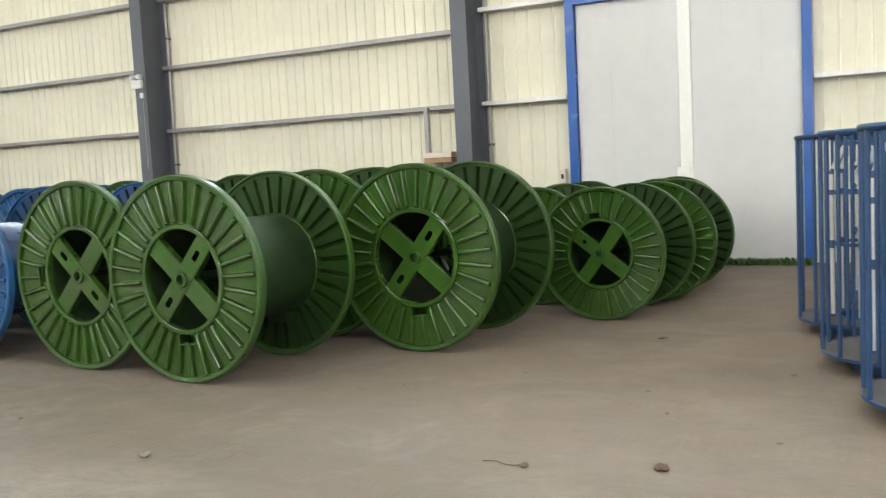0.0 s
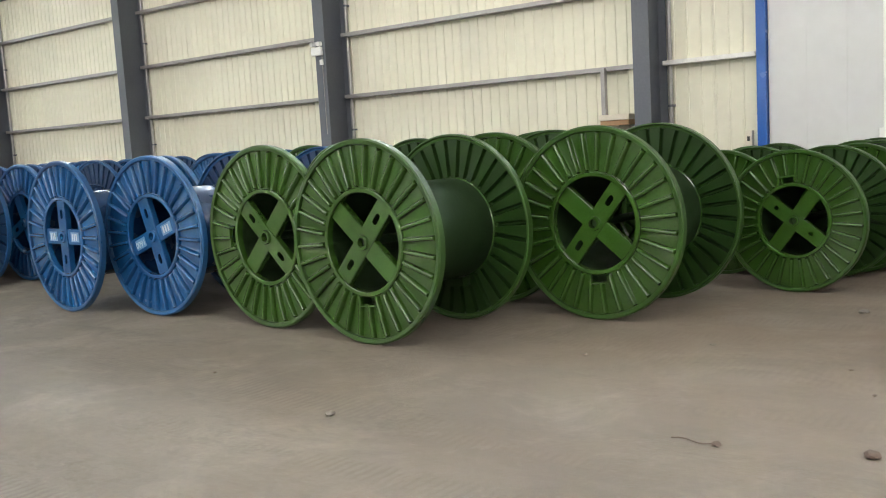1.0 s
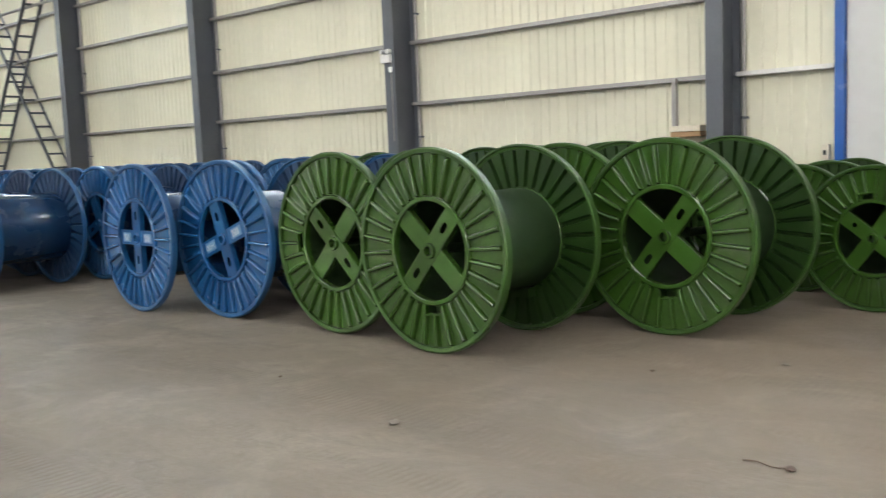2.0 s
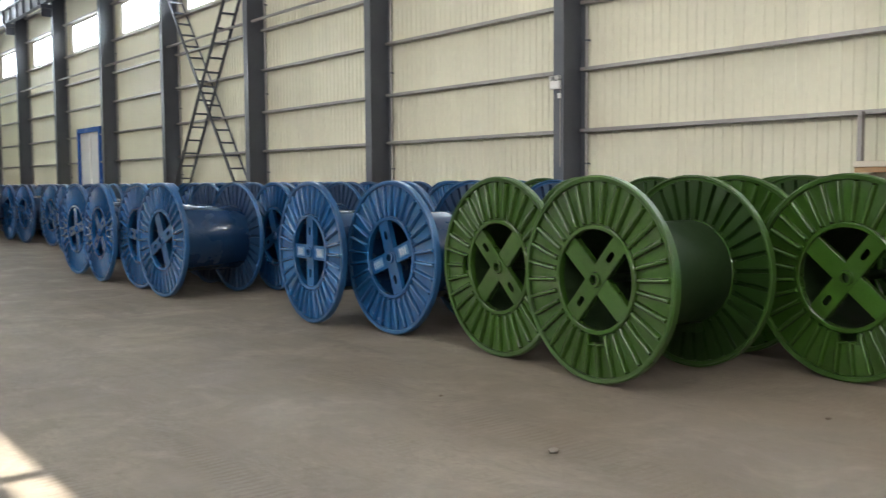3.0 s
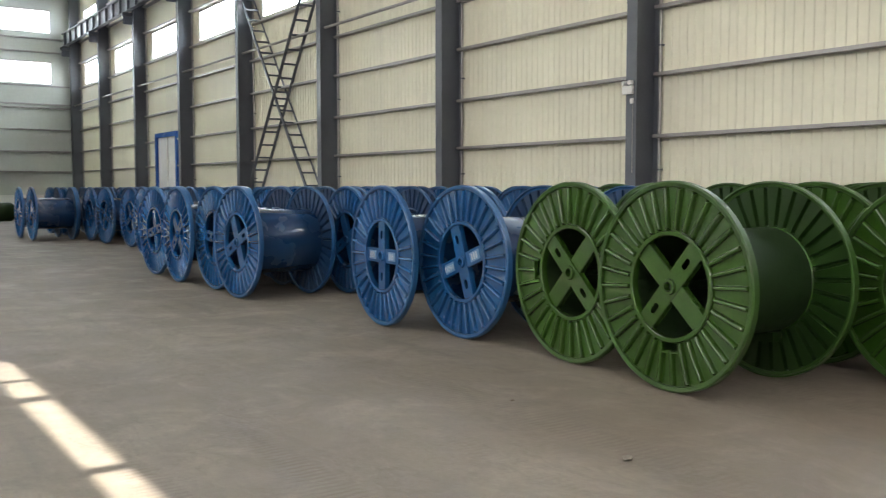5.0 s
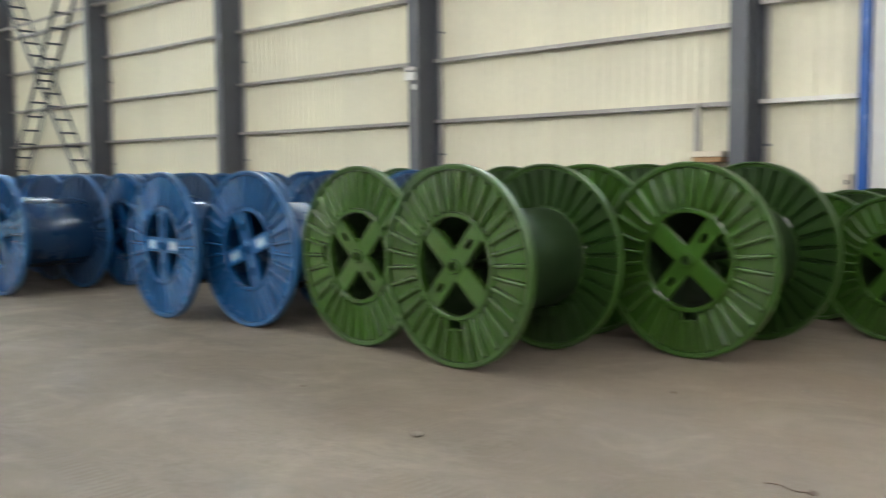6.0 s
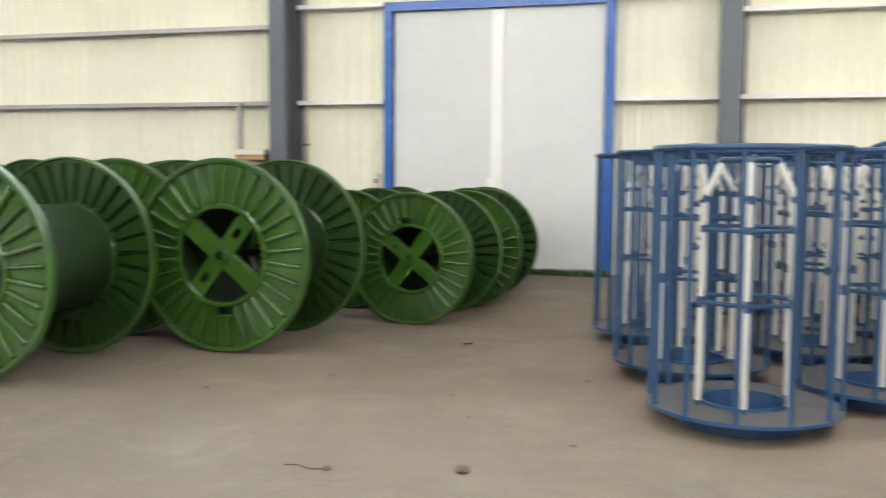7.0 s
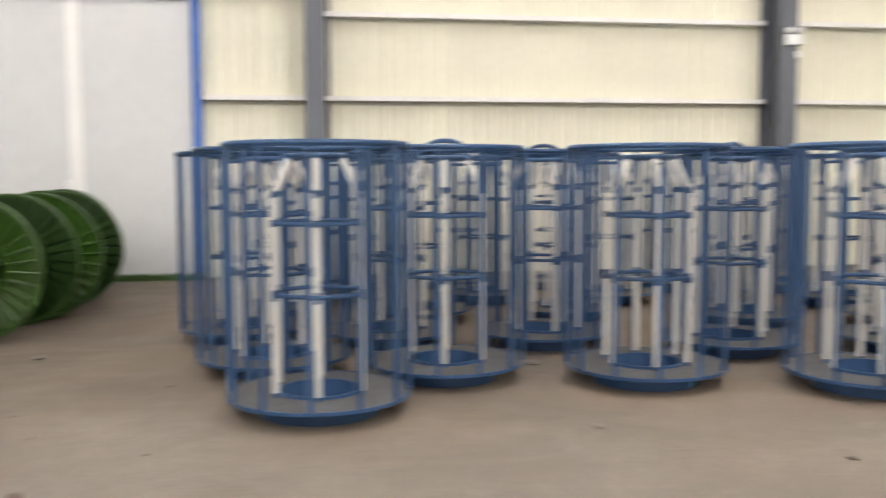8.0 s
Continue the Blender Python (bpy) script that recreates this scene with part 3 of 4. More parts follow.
# ---------------------------------------------------------------- gates
def gate(x0, x1, top, name, f):
    e = thing(name, "closed pale grey double gate in a blue frame", "gate", kind="structure")
    y = WALL - 0.17
    part("gate_frame", boxed(x0 - f, x0, y - 0.05, WALL + 0.1, 0, top + f), M_FRAME, e, "blue painted post")
    part("gate_frame", boxed(x1, x1 + f, y - 0.05, WALL + 0.1, 0, top + f), M_FRAME, e, "blue painted post")
    part("gate_frame", boxed(x0, x1, y - 0.048, WALL + 0.098, top, top + f), M_FRAME, e, "blue painted lintel")
    # backing added to stop outside light showing round the leaves
    part("gate_stop", boxed(x0, x1, y + 0.125, WALL + 0.05, 0.0, top - 0.001), M_STEEL, e, "added dark backing blocking outside light behind the leaves")
    mid = (x0 + x1) / 2 + 0.02
    for a, b in ((x0 + 0.01, mid - 0.012), (mid + 0.012, x1 - 0.01)):
        leaf = part("gate_leaf", boxed(a, b, y + 0.05, y + 0.12, 0.03, top - 0.002, 0.0015), M_GATE, e)
        n = 3
        w = (b - a) / n
        for i in range(n):
            part("gate_sheet", boxed(a + i * w + 0.004, a + (i + 1) * w - 0.004, y + 0.042, y + 0.046, 0.06, top - 0.04), M_GATE, leaf)
    part("meeting_strip", boxed(mid - 0.09, mid + 0.09, y + 0.01, y + 0.036, 0.05, top - 0.03, 0.004), M_GATE_STRIP, e, "white meeting strip")
    bm = bmesh.new()
    box(bm, mid - 0.14, mid + 0.05, y - 0.015, y + 0.006, 1.25, 1.42)
    part("latch", bevel(bm, 0.004), M_GATE_STRIP, e)
    return e


gate(GATE_X[0], GATE_X[1], GATE_Z, "door_1", 0.13)
gate(FAR_X[0], FAR_X[1], FAR_Z, "door_2", 0.22)


# ---------------------------------------------------------------- reels
def flange(mat, inner, R, parent, y, face, ribs=32, hole=True, name="flange", label=""):
    """A pressed steel flange in the plane y, its ribs standing out towards face (-1 or 1)."""
    bm = bmesh.new()
    radii = [0.52, 0.538, 0.552, 0.61, 0.75, 0.928, 0.940, 0.955]
    high = [0.0, 0.0, 0.8, 1.0, 1.0, 0.9, 0.0, 0.0]
    H = 0.041 * R / 0.8
    half = 0.0155 * R / 0.8
    seg = 2 * math.pi / ribs
    rows = []
    for r, h in zip(radii, high):
        rr = r * R
        row = []
        for k in range(ribs):
            a0 = k * seg
            for off, lift in ((-seg / 2, 0.0), (-half * 1.35 / rr, 0.0), (-half * 1.08 / rr, 0.62), (-half * 0.75 / rr, 0.87), (-half * 0.35 / rr, 0.985),
                              (half * 0.35 / rr, 0.985), (half * 0.75 / rr, 0.87), (half * 1.08 / rr, 0.62), (half * 1.35 / rr, 0.0)):
                a = a0 + off
                row.append((rr * math.sin(a), y + face * H * lift * h, -rr * math.cos(a)))
        rows.append(row)
    n = len(rows[0])
    t = 0.004
    skins = []
    for d in (0.0, -face * t):
        skins.append([[bm.verts.new((x, yy + d, z)) for x, yy, z in row] for row in rows])
    for i in range(len(rows) - 1):
        for j in range(n):
            k = (j + 1) % n
            # the cable hole lies next to the inner ring at the foot of the wheel
            if hole and i in (1, 2) and (j <= 8 or j >= n - 7):
                continue
            A = skins[0]
            bm.faces.new((A[i][j], A[i][k], A[i + 1][k], A[i + 1][j]))
            # back skin gets the inner colour, with shade painted in
            A = skins[1]
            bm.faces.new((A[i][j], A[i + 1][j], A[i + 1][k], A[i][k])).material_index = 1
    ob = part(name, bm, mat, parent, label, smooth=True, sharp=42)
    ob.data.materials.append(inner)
    # rolled rim
    bm = bmesh.new()
    o = face
    lathe(bm, [(0.945 * R, y + o * 0.002), (0.949 * R, y + o * 0.028), (0.985 * R, y + o * 0.034), (R, y + o * 0.022),
               (R, y - o * 0.030), (0.985 * R, y - o * 0.034), (0.972 * R, y - o * 0.012), (0.945 * R, y - o * 0.008)], 72)
    part("rim", bm, M_GREEN_RIM if mat == M_GREEN else M_BLUE_RIM, ob, smooth=True)
    # raised inner ring round the opening
    bm = bmesh.new()
    lathe(bm, [(0.485 * R, y - o * 0.03), (0.485 * R, y + o * 0.024), (0.491 * R, y + o * 0.030), (0.524 * R, y + o * 0.030),
               (0.534 * R, y + o * 0.020), (0.534 * R, y - o * 0.006), (0.51 * R, y - o * 0.03)], 56)
    part("inner_ring", bm, mat, ob, smooth=True)
    if hole:
        bm = bmesh.new()
        w, r0, r1 = 0.105 * R / 0.8, 0.53 * R, 0.614 * R
        for x0, x1, z0, z1 in ((-w, w, -r1 - 0.014, -r1), (-w, -w + 0.02, -r1, -r0), (w - 0.02, w, -r1, -r0)):
            box(bm, x0, x1, y - 0.002, y + o * 0.034, z0, z1)
        bmesh.ops.recalc_face_normals(bm, faces=bm.faces[:])
        part("cable_hole_frame", bevel(bm, 0.003), mat, ob)
        # closed box added behind the cable hole so that it stays dark
        bm = bmesh.new()
        d = sorted((y - o * 0.006, y - o * 0.10))
        back = sorted((y - o * 0.10, y - o * 0.104))
        for x0, x1, z0, z1 in ((-w, w, -r1 - 0.012, -r1 - 0.008), (-w, w, -r0 - 0.004, -r0), (-w, -w + 0.004, -r1 - 0.008, -r0 - 0.004), (w - 0.004, w, -r1 - 0.008, -r0 - 0.004)):
            box(bm, x0, x1, d[0], d[1], z0, z1)
        box(bm, -w, w, back[0], back[1], -r1 - 0.012, -r0)
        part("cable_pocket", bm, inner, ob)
    return ob


def cross(mat, R, parent, y, face, turn):
    """Two crossed flat bars with a hub sleeve, set in the opening of a flange."""
    w = 0.098 * R
    L = 0.49 * R
    y0, y1 = sorted((y + face * 0.012, y + face * 0.004))
    for k, slotted in ((0, True), (90, False)):
        bm = bmesh.new()
        hub_hole = [(0.05 * R * math.cos(2 * math.pi * i / 16), 0.05 * R * math.sin(2 * math.pi * i / 16)) for i in range(16)]
        holes = [hub_hole]
        if slotted:
            holes += [slot(s * 0.30 * R, 0, (0.125 if R > 0.7 else 0.07) * R, 0.062 * R) for s in (-1, 1)]
        o = 0.0 if slotted else -face * 0.0095
        plate(bm, [(-L, -w), (L, -w), (L, w), (-L, w)], holes, y0 + o, y1 + o)
        # folded edges
        for s in (-1, 1):
            lip = sorted((y + o + face * 0.004, y + o - face * 0.045))
            box(bm, -L, L, lip[0], lip[1], s * w - 0.003, s * w + 0.003)
        ob = part("cross_bar", bm, mat, parent)
        ob.rotation_euler = (0, radians(turn + k), 0)
    bm = bmesh.new()
    lathe(bm, [(0.048 * R, y - face * 0.05), (0.048 * R, y + face * 0.036), (0.074 * R, y + face * 0.036), (0.078 * R, y + face * 0.03), (0.078 * R, y - face * 0.05)], 24)
    part("hub_sleeve", bm, mat, parent, smooth=True)


def make_reel(colour, R, L, name, label, hole=True):
    """A reel lying with its axle along y, its base at the origin; the plain wheel at y = -L/2 looks towards -y."""
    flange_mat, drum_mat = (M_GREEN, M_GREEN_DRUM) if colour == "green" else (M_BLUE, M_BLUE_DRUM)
    e = thing(name, label, "cable reel", colour + " reels")
    for s, nm in ((-1, "front_flange"), (1, "rear_flange")):
        fl = flange(flange_mat, M_GREEN_INNER_SHADE if colour == "green" else M_BLUE_INNER_SHADE, R, e, s * (L / 2 - 0.03), s, hole=hole, name=nm)
        cross(flange_mat, R, fl, s * (L / 2 - 0.03), s, 45 if R < 0.7 else -45)
    bm = bmesh.new()
    h = L / 2 - 0.045
    d = 0.532 if colour == "green" else 0.575
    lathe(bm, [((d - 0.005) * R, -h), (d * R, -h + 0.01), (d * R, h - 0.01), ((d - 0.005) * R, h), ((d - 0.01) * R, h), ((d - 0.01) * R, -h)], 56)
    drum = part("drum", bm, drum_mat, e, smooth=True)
    bm = bmesh.new()
    rod(bm, (0, -h, 0), (0, h, 0), 0.045 * R, 12)
    part("axle_tube", bm, drum_mat, drum, smooth=True)
    for o in e.children:
        o.location.z += R
    return e


GREEN_LABEL = "glossy green steel cable reel with pressed ribbed flanges"
BLUE_LABEL = "glossy blue steel cable reel with pressed ribbed flanges"
masters = {}
masters["G"] = make_reel("green", 0.81, 1.18, "cable_reel", GREEN_LABEL)
masters["g"] = make_reel("green", 0.655, 1.02, "cable_reel", "smaller green steel cable reel standing near the gate")
masters["B"] = make_reel("blue", 0.797, 1.18, "cable_reel", BLUE_LABEL, hole=False)
used = set()


def place_reel(kind, x, y, heading, spin):
    """x, y: the middle of the front flange on the floor; heading: degrees of the axle from +y towards -x; spin: turn about the axle."""
    L = 1.02 if kind == "g" else 1.18
    a = radians(heading)
    cx, cy = x - math.sin(a) * L / 2, y + math.cos(a) * L / 2
    m = pose(cx, cy, 0, 0, 0, heading)
    if kind not in used:
        used.add(kind)
        ob = masters[kind]
        ob.matrix_basis = m
    else:
        ob = copy_thing(masters[kind], m)
    for o in ob.children:
        o.rotation_euler = (0, radians(spin), 0)
    return ob


# front row, from the gate to the far end
reel_A = place_reel("G", -5.21, 5.07, -3, -4)
reel_B = place_reel("G", -6.52, 5.24, -3, 88)
reel_C = place_reel("G", -4.00, 6.59, -3, -6)
reel_D = place_reel("g", -2.92, 8.38, -5, 172)
place_reel("g", -2.69, 9.68, -1, 20)
reel_E = place_reel("B", -8.16, 5.22, 0, -65)
reel_F = place_reel("B", -9.40, 4.99, -4, -45)
reel_G = place_reel("B", -12.83, 4.63, 2, 20)
place_reel("B", -14.12, 4.78, 1, 50)
place_reel("B", -15.55, 4.67, -2, 5)
place_reel("B", -17.1, 4.77, 2, 33)
place_reel("B", -25.2, 6.6, 3, 15)
place_reel("B", -27.2, 6.45, 4, 70)
place_reel("B", -29.9, 5.02, 0, 25)
place_reel("B", -31.8, 5.0, -1, 55)
# rows behind
rng = random.Random(7)
for kind, x, y, h in (("G", -5.29, 7.02, 0), ("G", -7.02, 6.86, -2), ("G", -5.62, 8.5, 0), ("g", -3.91, 9.22, -3), ("g", -4.02, 10.49, 0), ("g", -2.97, 11.0, 0),
                      ("B", -8.34, 6.73, 2), ("B", -9.88, 6.64, -2), ("G", -7.29, 8.34, 0), ("G", -8.9, 8.15, 0), ("B", -10.72, 8.13, 3),
                      ("G", -6.61, 9.92, 0), ("B", -8.39, 9.77, 0), ("B", -9.95, 9.6, 0)):
    place_reel(kind, x, y, h, rng.uniform(0, 90))
for y in (6.15, 7.65, 9.2):
    x, odd = -11.75 if y > 6.2 else -12.55, 1
    while x > -23.6:
        place_reel("B", x, y + odd * 0.09, rng.uniform(-2, 2), rng.uniform(0, 90))
        x, odd = x - 1.33 - rng.uniform(0, 0.14), -odd
for x, y, h in ((-29.1, 6.5, 2), (-30.9, 6.45, -2), (-32.6, 6.5, 1), (-34.2, 6.4, 3)):
    place_reel("B", x, y, h, rng.uniform(0, 90))
for y in (7.8, 9.3):
    x = -25.6
    while x > -40.0:
        place_reel("B", x, y + rng.uniform(-0.06, 0.06), rng.uniform(-4, 4), rng.uniform(0, 90))
        x -= 1.55 + rng.uniform(0, 0.3)


# painted marks and plates on two of the blue reels
def arm_marks(reel, word):
    """Pale plates on the plain cross bar of the front flange, with painted marks."""
    fl = [o for o in reel.children if o.name.startswith("front_flange")][0]
    bar = [o for o in fl.children if o.name.startswith("cross_bar")][1]
    y = -(1.18 / 2 - 0.03) - 0.004
    for s in (-1, 1):
        part("name_plate", boxed(s * 0.235 - 0.085, s * 0.235 + 0.085, y - 0.0035, y - 0.0005, -0.05, 0.05), M_PLATEMARK, bar, "pale blue plate")
        if s * word < 0:
            cu = bpy.data.curves.new("marking", 'FONT')
            cu.body, cu.size, cu.align_x, cu.align_y, cu.extrude = "1600", 0.085, 'CENTER', 'CENTER', 0.0006
            cu.materials.append(M_MARK)
            ob = new("marking", cu)
            ob.parent = bar
            ob["label"] = "white painted number"
            ob.matrix_basis = pose(s * 0.235, y - 0.0055, 0, 90, 180, 0)
        else:
            bm = bmesh.new()
            for i in range(3):
                box(bm, s * 0.235 - 0.055 + i * 0.04, s * 0.235 - 0.035 + i * 0.04, y - 0.007, y - 0.0045, -0.035, 0.035)
            part("marking", bm, M_MARK, bar, "white painted bars")


arm_marks(reel_E, 1)
arm_marks(reel_F, 0)

# a green roll near the far end
e = thing("green_roll", "dark green roll of sheeting lying on the floor", "roll", m=pose(-47.6, 6.85, 0.44, 0, 0, 100))
bm = bmesh.new()
lathe(bm, [(0.06, -0.62), (0.36, -0.62), (0.44, -0.5), (0.44, 0.5), (0.36, 0.62), (0.06, 0.62)], 40, 'Y')
ob = part("roll_body", bm, M_GREEN_DRUM, e, smooth=True)
ob.rotation_euler = (0, 0, radians(90))

# ---------------------------------------------------------------- wire cages
def make_cage(arch, label):
    e = thing("wire_cage", label, "wire carrier", "blue wire cages")
    R, Hh = 0.56, 1.665
    bm = bmesh.new()
    lathe(bm, [(0.345, 0.0), (0.37, 0.0), (0.37, 0.118), (0.345, 0.118)], 40, 'Z')
    part("foot_ring", bm, M_CAGE, e, smooth=True)
    bm = bmesh.new()
    lathe(bm, [(0.262, 0.119), (R, 0.119), (R, 0.131), (0.262, 0.131)], 48, 'Z')
    base = part("base_plate", bm, M_PLATE, e, "dusty grey-blue base plate")
    bm = bmesh.new()
    lathe(bm, [(R + 0.0005, 0.112), (R + 0.012, 0.112), (R + 0.012, 0.134), (R + 0.0005, 0.134)], 48, 'Z')
    part("base_rim", bm, M_CAGE, base, smooth=True)
    bm = bmesh.new()
    lathe(bm, [(0.245, 0.0), (0.2615, 0.0), (0.2615, 0.15), (0.245, 0.15)], 36, 'Z')
    part("core_collar", bm, M_CAGE, base, smooth=True)
    n = 12
    for i in range(n):
        a = 2 * math.pi * i / n - math.pi / 2 - 0.075
        bm = bmesh.new()
        rod(bm, (R * math.cos(a), R * math.sin(a), 0.132), (R * math.cos(a), R * math.sin(a), Hh - 0.012), 0.0165, 8)
        part("post", bm, M_CAGE, e, smooth=True)
    bm = bmesh.new()
    ring_along(bm, R, Hh, 0.019)
    top = part("top_ring", bm, M_CAGE, e, smooth=True)
    bm = bmesh.new()
    ring_along(bm, 0.17, 1.60, 0.016, 28)
    part("core_ring", bm, M_CAGE, e, smooth=True)
    k = 6
    for i in range(k):
        a = 2 * math.pi * i / k - math.pi / 2
        c, s = math.cos(a), math.sin(a)
        r0 = 0.30
        bm = bmesh.new()
        tube(bm, [(r0 * c, r0 * s, 0.132), (r0 * c, r0 * s, 1.36), (0.175 * c, 0.175 * s, 1.60)], 0.017)
        core = part("core_bar", bm, M_CAGE, e, smooth=True)
        for z0, z1 in ((0.16, 0.72), (0.79, 1.17), (1.215, 1.345)):
            bm = bmesh.new()
            rod(bm, (r0 * c, r0 * s, z0), (r0 * c, r0 * s, z1), 0.0205, 10)
            part("sleeve", bm, M_WHITE_BAR, core, "white plastic sleeve", smooth=True)
        bm = bmesh.new()
        u = Vector((0.175 - 0.30, 0, 1.60 - 1.36)).normalized()
        p0, p1 = (r0 - 0.125 * 0.12, 1.36 + 0.24 * 0.12), (r0 - 0.125 * 0.9, 1.36 + 0.24 * 0.9)
        rod(bm, (p0[0] * c, p0[0] * s, p0[1]), (p1[0] * c, p1[0] * s, p1[1]), 0.0205, 10)
        part("sleeve", bm, M_WHITE_BAR, core, "white plastic sleeve", smooth=True)
    for z in (0.755, 1.19):
        bm = bmesh.new()
        ring_along(bm, 0.30, z, 0.015, k, 6, -math.pi / 2)
        part("core_hoop", bm, M_CAGE, e, smooth=True)
    if arch:
        bm = bmesh.new()
        pts = [(0.185 * math.cos(math.pi * i / 10), 0, 1.60 + 0.125 * math.sin(math.pi * i / 10)) for i in range(11)]
        tube(bm, pts, 0.017)
        part("lifting_arch", bm, M_CAGE, e, smooth=True)
    return e


cage_plain = make_cage(False, "tall blue steel wire cage with white-sleeved core bars")
cage_arch = make_cage(True, "tall blue steel wire cage with white-sleeved core and lifting arch")
cage_plain.matrix_basis = pose(0.10, 5.58, 0, 0, 0, -2)
cage_arch.matrix_basis = pose(1.03, 6.42, 0, 0, 0, -10)
for x, y, r, arch in ((2.43, 6.07, -7, False), (3.88, 5.60, 40, False), (2.07, 7.58, 5, True), (3.52, 7.0, 28, True), (-0.22, 6.85, 16, True),
                      (-0.52, 8.25, 50, False), (0.75, 7.83, 10, False), (1.13, 9.07, 33, True), (-0.40, 9.53, 20, True), (2.65, 8.95, 8, False),
                      (5.0, 6.75, 18, True), (5.25, 5.40, 2, False), (4.3, 8.3, 22, False), (6.5, 5.95, 36, False), (5.8, 7.95, 14, True),
                      (-0.42, 10.8, 44, False), (0.85, 10.4, 12, True), (2.1, 10.3, 31, False), (3.45, 10.05, 3, True), (0.55, 11.65, 25, False),
                      (1.95, 11.6, 40, False), (3.25, 11.4, 19, True), (4.75, 9.65, 37, False), (4.6, 10.95, 9, False), (5.95, 9.3, 27, True),
                      (5.9, 10.65, 5, False), (7.2, 7.2, 16, False), (7.25, 8.55, 41, True), (7.4, 9.95, 22, False), (7.8, 5.75, 8, False)):
    copy_thing(cage_arch if arch else cage_plain, pose(x, y, 0, 0, 0, r))


# ---------------------------------------------------------------- small things
def wall_light(x, z):
    e = thing("emergency_light", "white twin-head emergency light on a steel column", "lamp", "emergency lights", m=pose(x, COL_Y, z))
    part("housing", boxed(-0.13, 0.13, -0.075, -0.003, -0.09, 0.07, 0.01), M_LAMP, e)
    for s in (-1, 1):
        bm = bmesh.new()
        rod(bm, (s * 0.07, -0.03, 0.071), (s * 0.07, -0.03, 0.10), 0.012, 8)
        rod(bm, (s * 0.075, -0.005, 0.13), (s * 0.085, -0.10, 0.125), 0.045, 14)
        part("lamp_head", bm, M_LAMP, e, smooth=True)
    bm = bmesh.new()
    rod(bm, (0.1, -0.008, -0.09), (0.1, -0.008, -1.6), 0.007, 6)
    part("cable", bm, M_PURLIN, e)
    part("socket", boxed(0.05, 0.13, -0.04, -0.003, -0.27, -0.17, 0.006), M_LAMP, e)


wall_light(-13.145, 3.45)
wall_light(7.23, 3.45)

# board box and conduit on the wall beside a column
e = thing("junction_box", "shallow pale and brown box on the wall under a conduit", "box", m=pose(-7.04, WALL - 0.014, 1.72))
part("box_body", boxed(-0.26, 0.24, -0.34, -0.002, -0.05, 0.03, 0.006), M_CARD, e, "brown box body")
part("lid", boxed(-0.27, 0.25, -0.36, -0.002, 0.032, 0.12, 0.006), M_WOOD, e, "pale lid")
part("conduit", boxed(-0.25, -0.18, -0.30, -0.21, 0.122, 0.86, 0.004), M_PURLIN, e, "grey square conduit")


e = thing("switch_box", "small cream switch box on the wall beside the gate", "switch box", m=pose(-5.02, WALL - 0.014, 1.36))
part("cover", boxed(-0.05, 0.05, -0.09, -0.002, -0.11, 0.11, 0.006), M_WOOD, e)
part("switch", boxed(-0.02, 0.02, -0.105, -0.0905, -0.04, 0.03, 0.003), M_DARK, e)

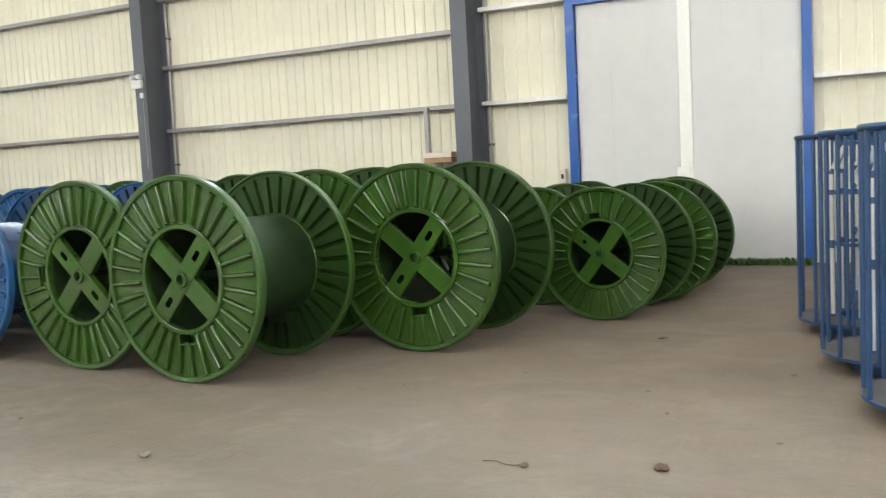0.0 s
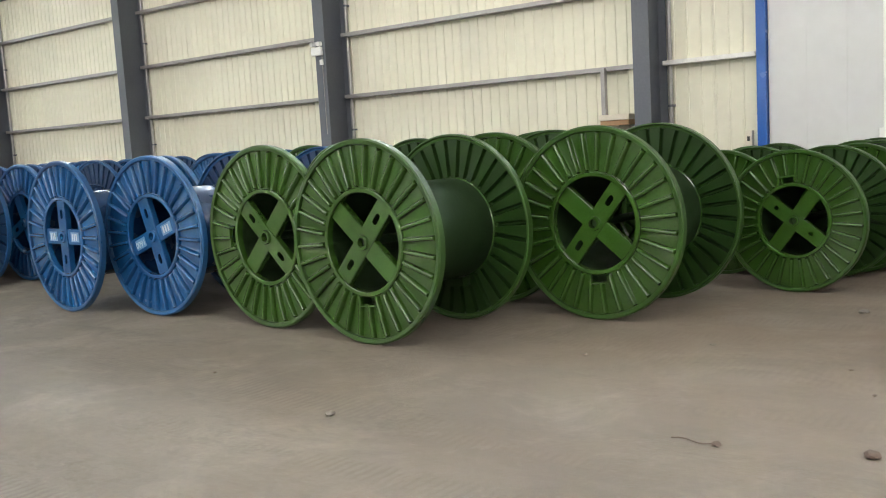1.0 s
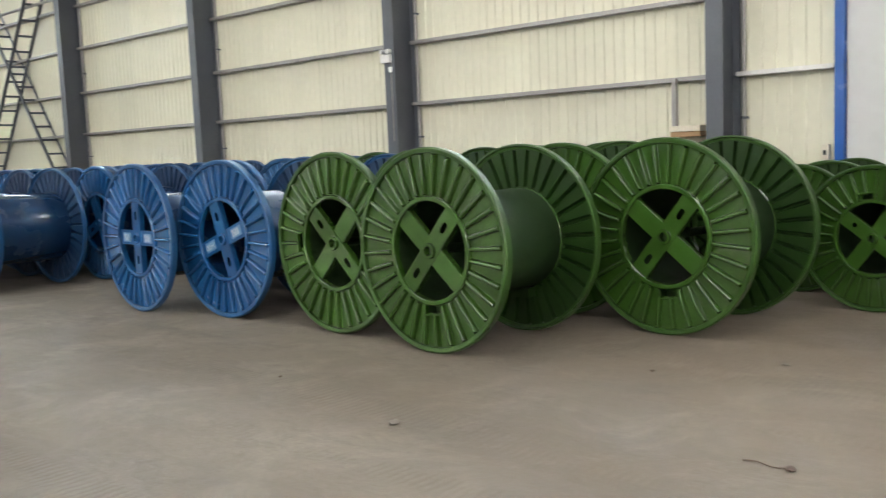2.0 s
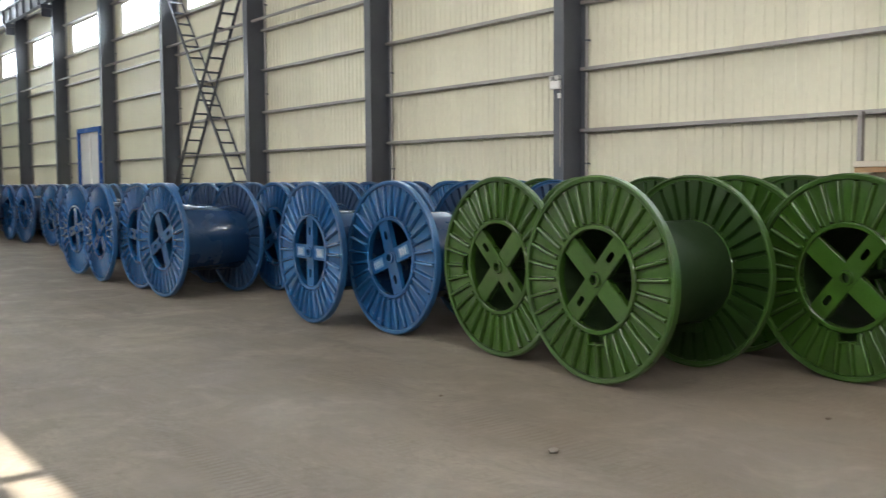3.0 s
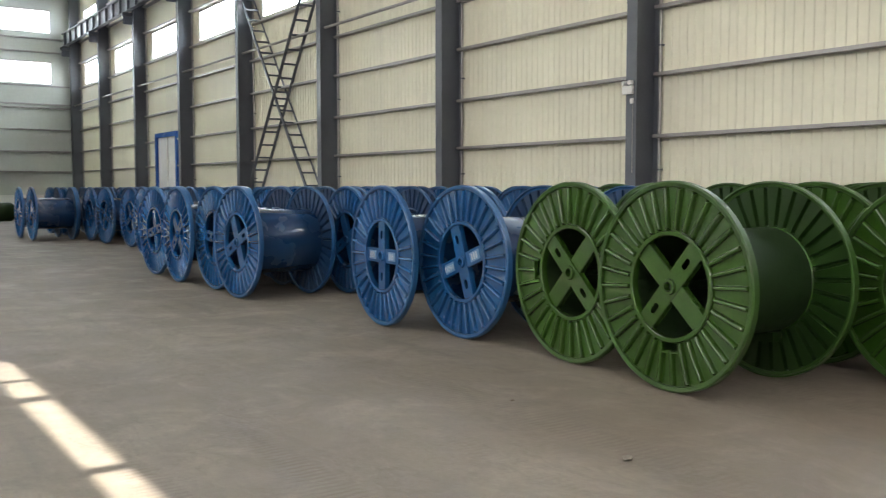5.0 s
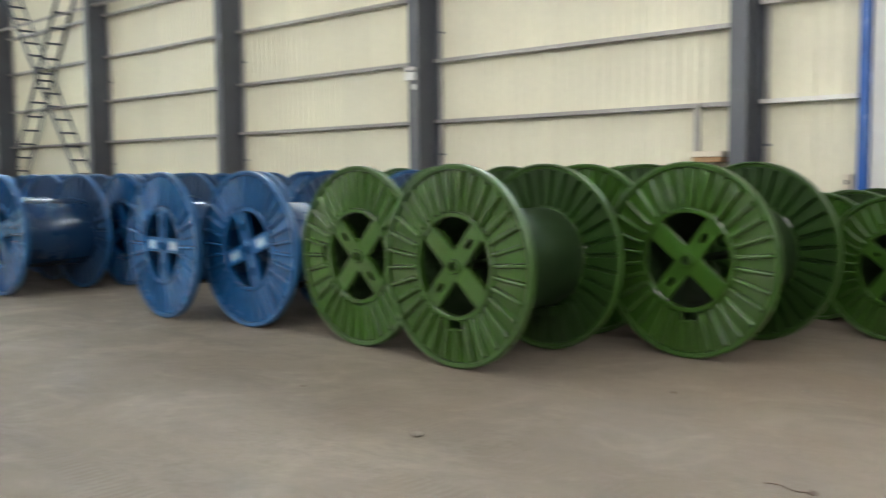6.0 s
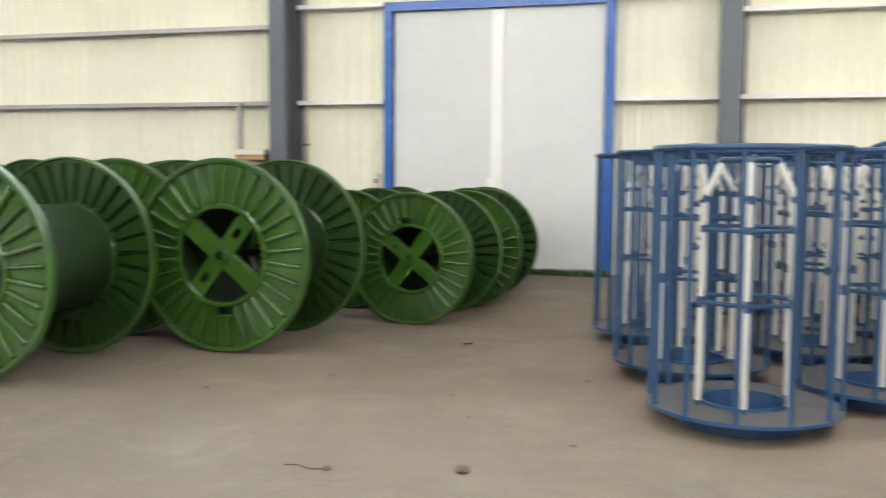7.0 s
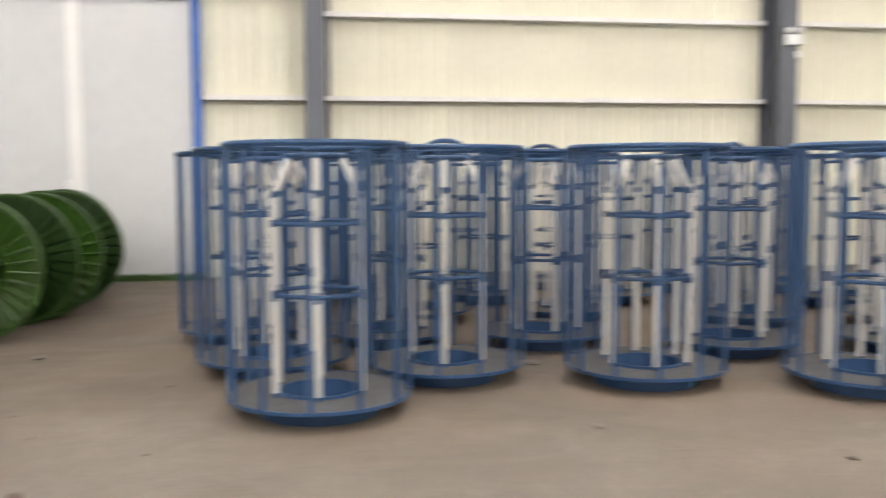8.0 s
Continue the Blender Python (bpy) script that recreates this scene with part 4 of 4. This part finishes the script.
# lumps on the floor
def crumb(name, x, y, size, mat, label, flat=0.45, stretch=1.0):
    bm = bmesh.new()
    bmesh.ops.create_icosphere(bm, subdivisions=2, radius=size)
    for v in bm.verts:
        k = 1 + 0.45 * noise.noise(v.co * (1.6 / size) + Vector((x * 7, y * 5, 0)))
        v.co = Vector((v.co.x * k * stretch, v.co.y * k, max(-size * 0.3, v.co.z * k * flat)))
    lo = min(v.co.z for v in bm.verts)
    for v in bm.verts:
        v.co.z -= lo
    ob = part(name, bm, mat, smooth=True)
    ob.matrix_basis = pose(x, y, 0.0, 0, 0, rng.uniform(0, 360))
    tagged(ob, label, "debris", "bits on the floor")


for x, y, s in ((-4.12, 3.53, 0.032), (-2.13, 7.59, 0.04), (1.77, 6.74, 0.05), (-2.79, 6.06, 0.02), (1.71, 4.94, 0.03)):
    crumb("paper_scrap", x, y, s, M_LAMP if s > 0.055 else M_DEBRIS, "pale crumpled scrap lying on the concrete floor", 0.35, 1.4)
for x, y, s in ((-1.99, 4.04, 0.024), (-1.32, 4.21, 0.034), (-1.53, 5.22, 0.012), (-3.48, 5.44, 0.016), (-0.93, 6.41, 0.013), (-5.64, 3.9, 0.014),
                (-0.83, 4.8, 0.012), (-1.78, 5.73, 0.010), (2.82, 4.14, 0.022)):
    crumb("dirt_lump", x, y, s, M_DEBRIS_DARK if s > 0.02 else M_DIRT, "small dark lump of dirt on the concrete floor", 0.4, 1.5)
# a curl of wire at one lump
cu = bpy.data.curves.new("wire_curl", 'CURVE')
cu.dimensions, cu.bevel_depth, cu.bevel_resolution = '3D', 0.0035, 2
sp = cu.splines.new('POLY')
sp.points.add(8)
for i, p in enumerate(sp.points):
    p.co = (-2.22 + 0.03 * i, 4.03 + 0.02 * math.sin(i * 0.9), 0.008, 1)
cu.materials.append(M_DEBRIS_DARK)
tagged(new("wire_curl", cu), "short dark curl of wire on the floor", "wire")

# weeds along the sill of the gate
wr = random.Random(3)
bm = bmesh.new()
for i in range(900):
    x = wr.uniform(-2.7, -1.4)
    y = WALL - 0.26 - abs(wr.gauss(0, 0.05))
    h = wr.uniform(0.03, 0.11)
    a = wr.uniform(0, 6.28)
    w = wr.uniform(0.008, 0.02)
    d = Vector((math.cos(a), math.sin(a), 0))
    top = Vector((x, y, 0)) + Vector((wr.gauss(0, 0.03), wr.gauss(0, 0.03), h))
    v = [bm.verts.new(c) for c in (Vector((x, y, 0)) - d * w, Vector((x, y, 0)) + d * w, top + d * w * 0.3, top - d * w * 0.3)]
    bm.faces.new(v)
tagged(part("weeds", bm, M_WEED), "low green weeds along the gate sill", "weeds", kind="stuff")
